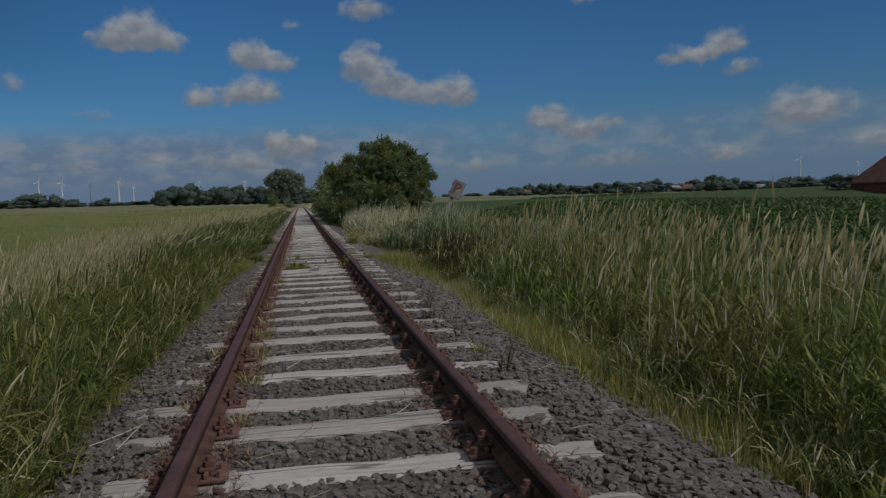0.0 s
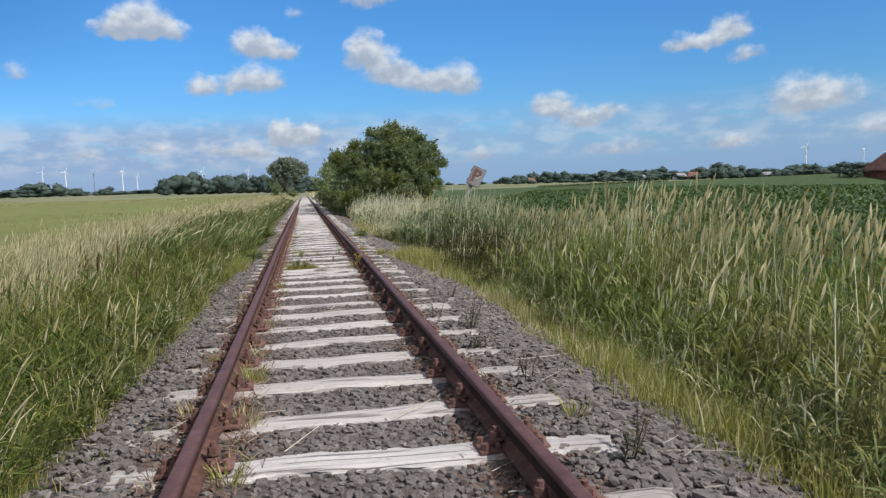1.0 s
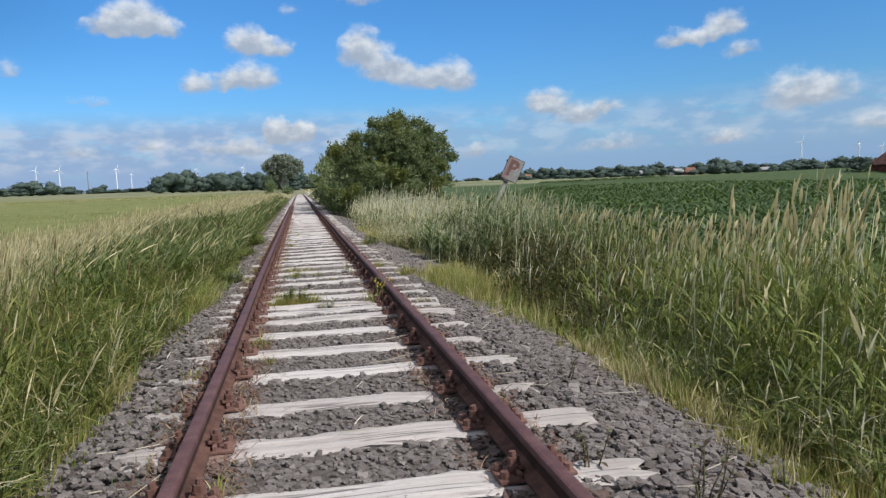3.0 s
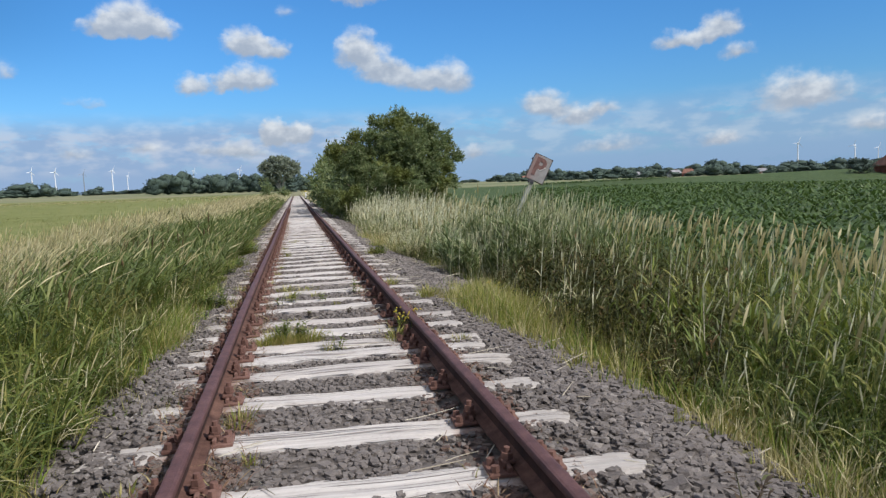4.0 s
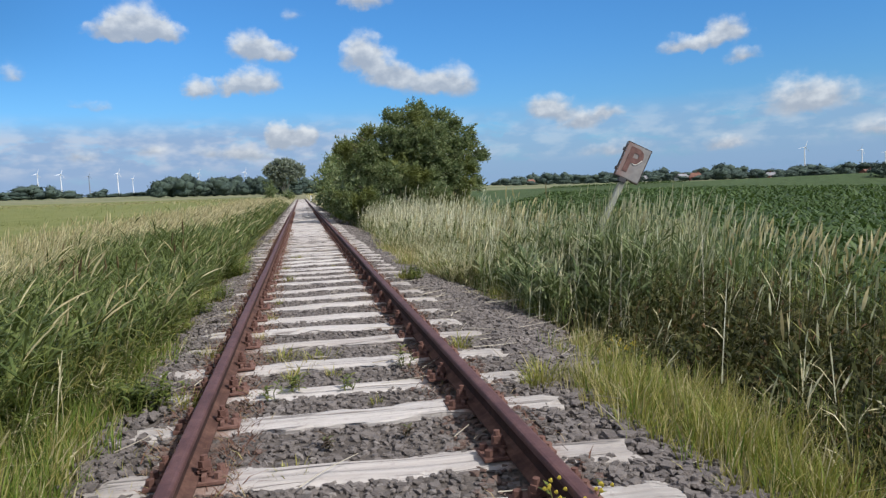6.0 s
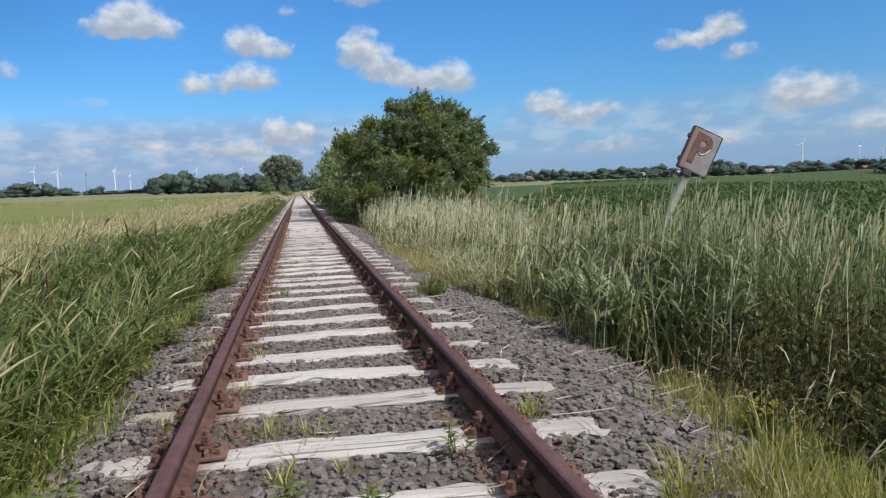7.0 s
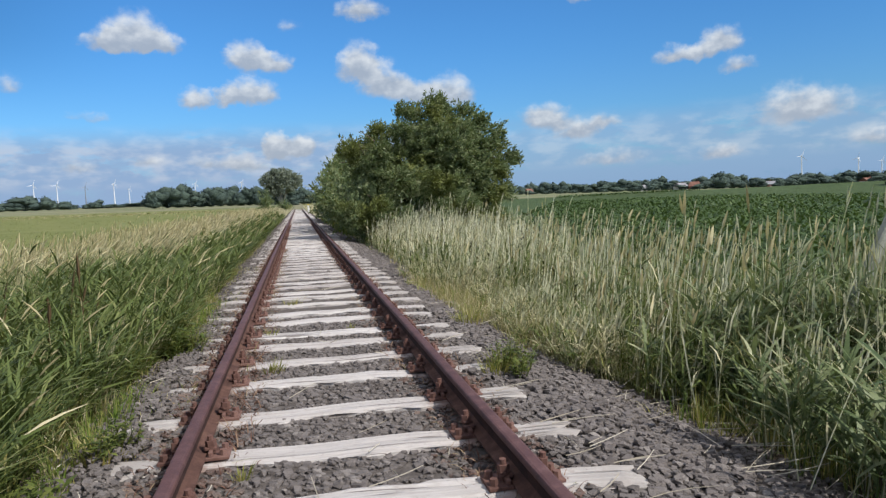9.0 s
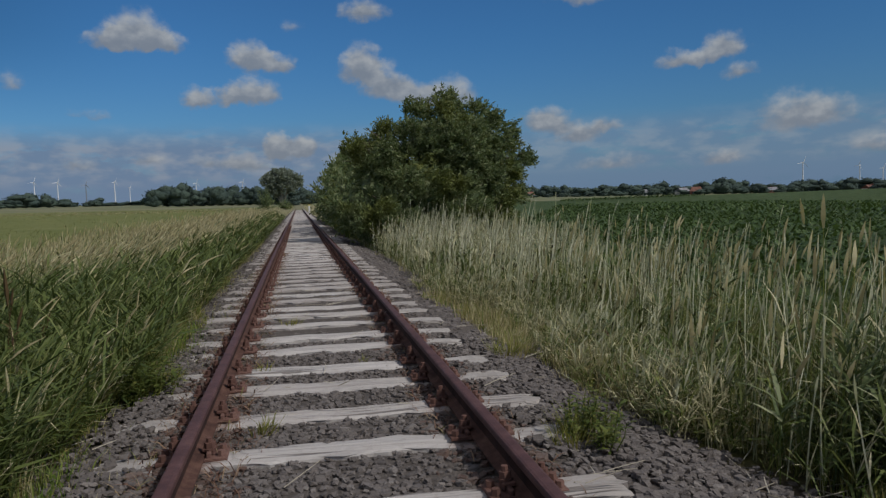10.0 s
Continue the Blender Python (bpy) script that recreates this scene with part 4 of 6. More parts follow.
def left_bank():
    pile = Pile()
    for y0, y1, per, wide in ((2.0, 28, 112, 1.0), (28, 48, 54, 1.5), (48, 82, 22, 2.3)):
        n = int((y1 - y0) * 4.6 * per)
        x, y = spread(n, -6.9, -1.42, y0, y1)
        edge = -1.62 - 0.3 * patch(0 * y, y, 1.3, 4.0) + 0.2 * step(y, 17.0, 19.5)
        keep = (x < edge) & (x > -6.9 + 0.9 * patch(0 * y, y, 0.7, 1.0))
        x, y = x[keep], y[keep]
        thin = (x > -3.6) | (RNG.uniform(0, 1, len(x)) < 0.75)
        x, y = x[thin], y[thin]
        p = patch(x, y, 0.7, 7.0)
        h = (0.86 + 0.22 * p + RNG.normal(0, 0.13, len(x))) * (0.55 + 0.45 * step(-x, 1.5, 2.6)) * (1 - 0.3 * step(-x, 5.0, 6.9))
        pale = RNG.uniform(0, 1, len(x)) < 0.035 + 0.88 * step(-x, pale_at(y), pale_at(y) + 1.2)
        for sel, heads, lw, ll, nl in ((~pale, 0.05, 0.0115, 0.30, 8), (pale, 0.95, 0.007, 0.26, 3)):
            for deep in (False, True):
                pick = sel & ((y + 3 * np.sin(x * 1.7) > 17.5) & (x > -4.4) == deep)
                tall_grass(pile, x[pick], y[pick], h[pick], 0.30 if deep else 0.13, nl, ll * (1.25 if deep else 1.0), lw * (1.5 if deep else 1.0), heads, 0.0085, wide, leafmat=3 if deep else 0, stemmat=(3 if deep else 0) if nl > 3 else 1, plume=deep, droop=0.35)
    n = 20000
    x, y = spread(n, -5.8, -1.6, 2.0, 30)
    deep = y > 17.5
    for sel, m in ((deep, 3), (~deep, 0)):
        short_grass(pile, x[sel], y[sel], RNG.uniform(0.3, 0.75, int(sel.sum())), 0.25, 0.009, m, 3, 0.3)
    # dark dock stalks
    n = 70
    x, y = RNG.uniform(-4.2, -1.9, n), RNG.uniform(3, 26, n)
    tall_grass(pile, x, y, RNG.uniform(0.65, 1.0, n), 0.06, 9, 0.07, 0.022, 1.0, 0.016, 1.0, headmat=4, stemmat=4, leafmat=4, droop=0.3, plume=True)
    # lower growth at the foot of the bank
    n = 3600
    y = RNG.uniform(2.0, 30, n)
    x = -1.60 - 0.3 * patch(0 * y, y, 1.3, 4.0) + RNG.uniform(-0.35, 0.28, n) - 0.10 * patch(0 * y, y, 5.3, 2.0)
    h = RNG.uniform(0.16, 0.58, n) * (0.6 + 0.7 * patch(x, y, 2.4, 3.0))
    pick = RNG.uniform(0, 1, n)
    for sel, lm, nl, lw, heads in ((pick < 0.62, 0, 8, 0.010, 0.05), ((pick >= 0.62) & (pick < 0.82), 3, 8, 0.011, 0.0), (pick >= 0.82, 1, 4, 0.007, 0.6)):
        tall_grass(pile, x[sel], y[sel], h[sel], 0.15, nl, 0.22, lw, heads, 0.0055, 1.0, leafmat=lm, stemmat=lm, droop=0.5)
    stuff("tall_grass", pile.mesh("tall_grass", [MEADOW, STRAW, TAN_PLUME, GREEN_REED, DOCK]), "tall green meadow grass with wind-blown straw plumes", "grass")


def verges():
    pile = Pile()
    for x0, x1, n in ((1.62, 2.9, 4700), (-2.0, -1.25, 1600)):
        x = RNG.uniform(x0, x1, n)
        y = 2.0 + 46 * RNG.uniform(0, 1, n) ** 1.35
        far = (x - x0) / (x1 - x0) if x0 > 0 else (x1 - x) / (x1 - x0)
        lush = np.exp(-((y - 15.8) / 1.7) ** 2) * (0.45 if x0 > 0 else 0.35)
        bare = (1.3 * np.exp(-((y - 20.4) / 2.1) ** 2) + 0.7 * step(y, 21.5, 23.5) * (patch(x, y, 3.1, 2.0) < 0.55)) * (x0 > 0)
        keep = RNG.uniform(0, 1, n) < np.clip(far * 2.4 - 0.40 + lush * 2 - bare + 1.3 * (patch(x, y, 1.7, 3.0) - 0.5) + 0.8 * (patch(x, y, 6.0, 1.0) - 0.5), 0.0, 1)
        x, y, far, lush = x[keep], y[keep], far[keep], lush[keep]
        dry = np.clip(0.34 - 0.2 * step(y, 11.0, 13.0) + 0.6 * step(y, 21.0, 24.0) + 0.35 * step(far, 0.5, 0.0), 0, 0.9) if x0 > 0 else 0.15 + 0 * y
        mats = np.where(RNG.uniform(0, 1, len(x)) < dry, 1, np.where(RNG.uniform(0, 1, len(x)) < 0.25, 2, 0))
        clump_grass(pile, x, y, RNG.uniform(0.06, 0.34, len(x)) * (0.5 + 0.8 * far + lush), mats, 12)
    # thin low growth among the stones of the shoulder
    n = 11000
    x, y = RNG.uniform(-1.62, -0.96, n), RNG.uniform(2.5, 34, n)
    keep = RNG.uniform(0, 1, n) < np.clip(1.5 * (patch(x * 2, y, 2.9, 8.0) - 0.38) + 0.9 * (-1.2 - x), 0, 1)
    x, y = x[keep], y[keep]
    short_grass(pile, x, y, RNG.uniform(0.03, 0.13, len(x)), 0.1, 0.006, RNG.choice([0, 1, 1, 2], len(x)).repeat(2), 2, 0.4)
    #   centre, half widths, blades, height, material
    near_patches = ((1.98, 16.1, 0.60, 1.7, 6800, 0.36, 0), (1.66, 16.8, 0.28, 0.8, 1300, 0.20, 1), (-1.62, 16.1, 0.45, 1.9, 4200, 0.34, 2), (-1.52, 18.6, 0.32, 1.2, 1900, 0.24, 2), (2.05, 24.2, 0.30, 1.1, 3000, 0.36, 1), (1.78, 25.6, 0.22, 0.6, 900, 0.22, 1), (1.9, 26.9, 0.30, 1.1, 2400, 0.32, 1), (1.75, 28.6, 0.28, 1.0, 1200, 0.24, 1))
    more_patches = ((2.22, 7.0, 0.56, 3.4, 6000, 0.31, 0), (2.25, 11.5, 0.3, 1.9, 2200, 0.26, 1), (-1.6, 10.8, 0.25, 2.0, 1200, 0.22, 0), (-1.42, 26.0, 0.3, 2.2, 1700, 0.22, 2),
                                       (-1.45, 22.4, 0.2, 1.2, 900, 0.22, 2), (2.65, 17.8, 0.34, 0.7, 1500, 0.22, 2), (2.45, 15.4, 0.28, 0.5, 900, 0.22, 1), (2.5, 18.7, 0.26, 0.8, 1100, 0.3, 1), (-1.38, 17.3, 0.3, 0.45, 900, 0.2, 2))
    for cx, cy, rx, ry, n, tall, m in near_patches + more_patches:
        c = max(6, n // 11)
        a, r = RNG.uniform(0, 6.283, c), np.sqrt(RNG.uniform(0, 1, c)) * (0.8 + 0.2 * np.sin(RNG.uniform(0, 6.283, c)))
        x, y = cx + rx * r * np.cos(a), cy + ry * r * np.sin(a)
        mats = np.where(RNG.uniform(0, 1, c) < 0.7, m, RNG.integers(0, 3, c))
        clump_grass(pile, x, y, tall * RNG.uniform(0.3, 1.15, c) * (1.15 - 0.6 * r), mats, 11)
    # a low cushion of rust-coloured moss
    n = 700
    a, r = RNG.uniform(0, 6.283, n), np.sqrt(RNG.uniform(0, 1, n))
    short_grass(pile, 2.12 + 0.17 * r * np.cos(a), 15.05 + 0.15 * r * np.sin(a), RNG.uniform(0.02, 0.06, n), 0.1, 0.012, 3, 2)
    stuff("verge_grass", pile.mesh("verge_grass", [VERGE, DRY_VERGE, LUSH, leaf_material("rusty_moss", [(0.0, (0.16, 0.085, 0.03)), (1.0, (0.30, 0.17, 0.06))], 0.1, 0.9)]), "short yellow-green and straw-coloured grass along the ballast edge", "grass")


def rail_growth():
    """Dry reddish growth and flakes caught along the rails."""
    pile = Pile()
    n = 24000
    y = 2.5 + 36 * RNG.uniform(0, 1, n) ** 1.3
    k = RNG.integers(0, 4, n)
    x = np.choose(k, [-0.91, -0.585, 0.60, 0.90]) + RNG.normal(0, 0.065, n)
    keep = patch(x * 3, y, 2.3, 6.0) + RNG.uniform(0, 0.5, n) > np.choose(k, [0.48, 0.45, 0.80, 0.72])
    x, y = x[keep], y[keep]
    n = len(x)
    h = RNG.uniform(0.02, 0.085, n) * np.where((x < 0) & (patch(x, y, 1.3, 2.0) > 0.5), 1.5, 1.0)
    p0 = np.stack([x, y, np.full(n, -0.015)], 1)
    a = RNG.uniform(0, 6.283, n)
    out = np.stack([np.cos(a), np.sin(a), np.zeros(n)], 1)
    ribbons(pile, p0, out * (h * 0.6)[:, None] + np.array([0, 0, 1.0]) * h[:, None], out * (h * 0.5)[:, None] - np.array([0, 0, 0.5]) * h[:, None],
            RNG.uniform(0.003, 0.008, n), flat_side(n), 2, (1, 0.9, 0.2), 0)
    dry = leaf_material("dry_red_moss", [(0.0, (0.085, 0.042, 0.032)), (0.5, (0.165, 0.090, 0.066)), (0.8, (0.27, 0.18, 0.125)), (0.92, (0.36, 0.27, 0.17)), (1.0, (0.17, 0.18, 0.06))], 0.15, 0.85)
    stuff("dry_growth", pile.mesh("dry_growth", [dry]), "dry reddish moss and stalks caught beside the rails", "moss")


def pasture():
    pile = Pile()
    n = 18000
    y = 4 + 70 * RNG.uniform(0, 1, n) ** 1.3
    x = -5.6 - 30 * RNG.uniform(0, 1, n) ** 1.6
    short_grass(pile, x, y, RNG.uniform(0.06, 0.16, n), 0.3, 0.02, 0, 1)
    # rough grass far down both sides of the line
    for x0, x1, y0, y1, m, h in ((-5.6, -1.6, 80, 240, 5200, 0.8), (1.6, 6.5, 47, 75, 2500, 0.8), (1.6, 5.0, 75, 240, 4200, 0.7)):
        x, y = spread(m, x0, x1, y0, y1)
        short_grass(pile, x, y, RNG.uniform(0.5, 1.0, m) * h, 0.3, 0.07, 1 if m != 2500 else 0, 2)
    m = 9000
    x, y = RNG.uniform(-165, -5, m), 178 + RNG.normal(0, 12, m)
    y += x * 0.12
    short_grass(pile, x, y, RNG.uniform(0.12, 0.5, m), 0.3, 0.10, RNG.integers(0, 3, m), 1)
    m = 5200
    x, y = RNG.uniform(-120, -6, m), 60 + 110 * RNG.uniform(0, 1, m)
    short_grass(pile, x, y, RNG.uniform(0.06, 0.2, m), 0.3, 0.06, 0, 1)
    stuff("pasture_grass", pile.mesh("pasture_grass", [MEADOW, STRAW, DRY_VERGE]), "grazed pasture and rough trackside grass", "grass")


def crop_field():
    """Leafy root crop in rows."""
    pile = Pile()
    for d0, d1, gap, size in ((6.4, 16, 0.42, 1.0), (16, 34, 0.56, 1.15), (34, 75, 1.1, 1.8)):
        xs = np.arange(d0, d1, gap)
        ys = np.arange(2, 100 if d0 < 30 else 150, gap * 0.62)
        X, Y = np.meshgrid(xs, ys)
        x = X.ravel() + RNG.normal(0, 0.07, X.size) * size
        y = Y.ravel() + RNG.normal(0, 0.10, X.size) * size
        keep = (RNG.uniform(0, 1, len(x)) < 0.55 + 0.8 * patch(x, y, 0.12, 2.0)) & (y > (x - 3) * 0.7) & (y < 30 + x * 2.4)
        x, y = x[keep], y[keep]
        n = len(x)
        for i in range(5 if d0 < 16 else 4 if d0 < 30 else 3):
            a = RNG.uniform(0, 6.283, n)
            out = np.stack([np.cos(a), np.sin(a), np.zeros(n)], 1)
            L = RNG.uniform(0.17, 0.29, n) * size
            p0 = np.stack([x, y, land(x, y)], 1)
            e1 = out * (L * 0.5)[:, None] + np.array([0, 0, 1.0]) * (L * RNG.uniform(0.9, 1.5, n))[:, None]
            e2 = out * (L * 0.45)[:, None] - np.array([0, 0, 1.0]) * (L * RNG.uniform(0.3, 0.7, n))[:, None]
            side = np.stack([-out[:, 1], out[:, 0], RNG.normal(0, 0.25, n)], 1)
            ribbons(pile, p0, e1, e2, L * 0.42, side, 2, (0.12, 1.0, 0.45), 0)
    stuff("crop", pile.mesh("crop", [BEET]), "dark green leafy root crop growing in rows", "crop")


right_bank()
left_bank()
verges()
rail_growth()
pasture()
crop_field()


# ------------------------------------------------------------------ trees and bushes
def tube(pile, pts, radii, sides=7, mat=0):
    """A limb through the points, tapering."""
    pts = np.array(pts, float)
    n = len(pts)
    tang = np.gradient(pts, axis=0)
    tang /= np.linalg.norm(tang, axis=1, keepdims=True)
    a = np.cross(tang, [0.31, 0.77, 0.2])
    a /= np.linalg.norm(a, axis=1, keepdims=True)
    b = np.cross(tang, a)
    ang = np.linspace(0, 2 * math.pi, sides, endpoint=False)
    v = pts[:, None] + (a[:, None] * np.cos(ang)[None, :, None] + b[:, None] * np.sin(ang)[None, :, None]) * np.array(radii)[:, None, None]
    k = (np.arange(n - 1)[:, None] * sides + np.arange(sides)[None]).ravel()
    k2 = (np.arange(n - 1)[:, None] * sides + (np.arange(sides)[None] + 1) % sides).ravel()
    pile.add(v.reshape(-1, 3), quads=np.stack([k, k2, k2 + sides, k + sides], 1), mat=mat)


def limbs_mesh(lobes, base, girth, rg, twigs=5, bark=None):
    pile = Pile()
    base = np.array(base, float)
    for c, r in lobes:
        c = np.array(c)
        mid = base * 0.55 + c * 0.45 + rg.normal(0, 0.12, 3) * np.linalg.norm(c - base) * 0.4
        mid[2] = max(mid[2], base[2] + 0.3)
        s = np.linspace(0, 1, 7)[:, None]
        pts = base * (1 - s) ** 2 + 2 * mid * s * (1 - s) + c * s ** 2
        tube(pile, pts, girth * np.linspace(1, 0.25, 7), 7)
        for i in range(twigs):
            t = pts[3 + i % 4]
            e = c + rg.normal(0, 0.55, 3) * r
            tube(pile, [t, t * 0.5 + e * 0.5 + rg.normal(0, 0.08, 3), e], [girth * 0.3, girth * 0.2, girth * 0.07], 5)
    return pile.mesh("trunk", [bark or BARK], True)


def crown_mesh(lobes, sprays, leaves, size, rg, mat, wind=(0.35, 0.0, 0.0), slim=0.36, spray_len=0.55, segs=2, core=0.55, solid=None, round_core=False):
    """A crown of leafy sprays that stand out from its lobes, with gaps between."""
    pile = Pile()
    C = np.array([c for c, r in lobes], float)
    R = np.array([r for c, r in lobes], float)
    area = (R[:, 0] * R[:, 2] + R[:, 1] * R[:, 2])
    pick = rg.choice(len(C), sprays, p=area / area.sum())
    d = rg.normal(0, 1, (sprays, 3))
    d[:, 2] = d[:, 2] * 0.9 + 0.15
    d /= np.linalg.norm(d, axis=1, keepdims=True)
    depth = 1 - np.abs(rg.normal(0, 0.17, sprays))
    p = C[pick] + d * R[pick] * depth[:, None] * rg.uniform(0.93, 1.1, (sprays, 1))
    inside = np.zeros(sprays, bool)
    for c, r in zip(C[:solid], R[:solid]):
        inside |= (((p - c) / r) ** 2).sum(1) < 0.36
    keep = ~inside | (rg.uniform(0, 1, sprays) < 0.12)
    p, d = p[keep], d[keep]
    n = len(p)
    out = d + np.array(wind) + np.array([0, 0, 0.25]) + rg.normal(0, 0.25, (n, 3))
    out /= np.linalg.norm(out, axis=1, keepdims=True)
    L = spray_len * rg.uniform(0.5, 1.5, n)
    m = n * leaves
    f = rg.uniform(-0.25, 1, m)
    who = np.repeat(np.arange(n), leaves)
    pos = p[who] + out[who] * (f * L[who])[:, None] + rg.normal(0, 1, (m, 3)) * (0.26 * L[who] * (1.1 - 0.6 * np.clip(f, 0, 1)))[:, None]
    way = out[who] * 0.8 + rg.normal(0, 0.6, (m, 3)) + np.array(wind)
    way /= np.linalg.norm(way, axis=1, keepdims=True)
    ln = size * rg.uniform(0.6, 1.4, m)
    side = np.cross(way, rg.normal(0, 1, (m, 3)))
    side /= np.linalg.norm(side, axis=1, keepdims=True) + 1e-6
    bend = rg.normal(0, 0.15, (m, 3)) * ln[:, None]
    for c, r in zip(C[:solid], R[:solid]):
        bm = bmesh.new()
        bmesh.ops.create_icosphere(bm, subdivisions=2 if segs == 2 or slim < 0.5 else 1, radius=1.0)
        v = np.array([q.co[:] for q in bm.verts])
        t = np.array([[q.index for q in f.verts] for f in bm.faces])
        bm.free()
        v = v * (core + 0.10 * np.sin(v @ rg.normal(0, 5, 3)) + rg.normal(0, 0.045, len(v)))[:, None]
        if round_core:
            pile.add(v * r + c, tris=t)
        else:
            pile.add((v * r + c)[t].reshape(-1, 3), tris=np.arange(3 * len(t)).reshape(-1, 3))
    ribbons(pile, pos, way * ln[:, None], bend, ln * slim, side, segs, (0.25, 1.0, 0.1) if segs == 2 else (1.0, 0.5), 0)
    return pile.mesh("crown", [mat], round_core)


def leafy(name, lobes, base, girth, sprays, leaves, size, seed, mat, label, category, knots=0, bark=None, **more):
    rg = np.random.default_rng(seed)
    lobes, count = list(lobes), len(lobes)
    for i in range(knots):
        (c, r), d = lobes[i % count], rg.normal(0, 1, 3)
        d = d / np.linalg.norm(d)
        q = rg.uniform(0.42, 0.72)
        lobes.append((tuple(np.array(c) + d * np.array(r) * 0.86), (q, q, q * 0.85)))
    thing = tagged(empty(name, *base), label, category)
    rel = [((c[0] - base[0], c[1] - base[1], c[2] - base[2]), r) for c, r in lobes]
    part_mesh("trunk", limbs_mesh(rel[:count], (0, 0, -0.1), girth, rg, bark=bark), thing)
    part_mesh("crown", crown_mesh(rel, sprays, leaves, size, rg, mat, solid=count, **more), thing)
    return thing


def height_at(x, y):
    return float(land(x, y))


def clumped_crown(lobes, clumps, sprays, leaves, fill, size, rg, mat, wind):
    """A crown of separate leafy boughs, with shaded hollows between them and tips drawn out by the wind."""
    pile = Pile()
    C = np.array([c for c, r in lobes], float)
    R = np.array([r for c, r in lobes], float)
    area = R[:, 0] * R[:, 2] + R[:, 1] * R[:, 2]

    def shell(count, near, far):
        k = rg.choice(len(C), count, p=area / area.sum())
        d = rg.normal(0, 1, (count, 3))
        d /= np.linalg.norm(d, axis=1, keepdims=True)
        p = C[k] + d * R[k] * rg.uniform(near, far, (count, 1))
        deep = np.full(count, 9.0)
        for c, r in zip(C, R):
            deep = np.minimum(deep, (((p - c) / r) ** 2).sum(1))
        return p, d, deep

    # boughs, kept apart from one another
    p, d, deep = shell(clumps * 12, 0.80, 0.98)
    order = [i for i in range(len(p)) if deep[i] > 0.5]
    seats = []
    for i in order:
        if len(seats) < clumps and all(np.linalg.norm(p[i] - p[j]) > 0.55 for j in seats):
            seats.append(i)
    p, d = p[seats], d[seats]
    way = d + np.array([0, 0, 0.45]) + np.array(wind)
    way /= np.linalg.norm(way, axis=1, keepdims=True)
    big = rg.uniform(0.26, 0.60, len(p))
    # sprays on the outer and upper side of each bough
    n = len(p) * sprays
    k = np.repeat(np.arange(len(p)), sprays)
    e = rg.normal(0, 0.75, (n, 3)) + way[k] * 0.7
    e /= np.linalg.norm(e, axis=1, keepdims=True)
    root = p[k] + e * (big[k] * rg.uniform(0.35, 0.9, n))[:, None]
    out = e * 0.7 + way[k] * 0.5 + np.array(wind) * 0.8 + rg.normal(0, 0.2, (n, 3))
    out /= np.linalg.norm(out, axis=1, keepdims=True)
    L = 0.30 * rg.uniform(0.5, 1.5, n)
    who = np.repeat(np.arange(n), leaves)
    m = len(who)
    f = rg.uniform(-0.2, 1, m)
    pos = root[who] + out[who] * (f * L[who])[:, None] + rg.normal(0, 0.055, (m, 3)) * (1.2 - 0.7 * np.clip(f, 0, 1))[:, None]
    aim = out[who] * 0.8 + rg.normal(0, 0.55, (m, 3)) + np.array(wind)
    # leaves in the shade behind
    q, dq, deep = shell(fill, 0.55, 0.86)
    pos, aim = np.concatenate([pos, q]), np.concatenate([aim, dq + rg.normal(0, 0.8, (fill, 3))])
    m = len(pos)
    aim /= np.linalg.norm(aim, axis=1, keepdims=True)
    ln = size * rg.uniform(0.6, 1.4, m)
    side = np.cross(aim, rg.normal(0, 1, (m, 3)))
    side /= np.linalg.norm(side, axis=1, keepdims=True) + 1e-6
    ribbons(pile, pos, aim * ln[:, None], rg.normal(0, 0.15, (m, 3)) * ln[:, None], ln * 0.46, side, 1, (1.0, 0.45), 0)
    for c, r in zip(C, R):
        bm = bmesh.new()
        bmesh.ops.create_icosphere(bm, subdivisions=2, radius=1.0)
        v = np.array([w.co[:] for w in bm.verts])
        t = np.array([[w.index for w in face.verts] for face in bm.faces])
        bm.free()
        v = v * (0.52 + 0.08 * np.sin(v @ rg.normal(0, 5, 3)) + rg.normal(0, 0.05, len(v)))[:, None]
        pile.add((v * r + c)[t].reshape(-1, 3), tris=np.arange(3 * len(t)).reshape(-1, 3))
    return pile.mesh("crown", [mat])


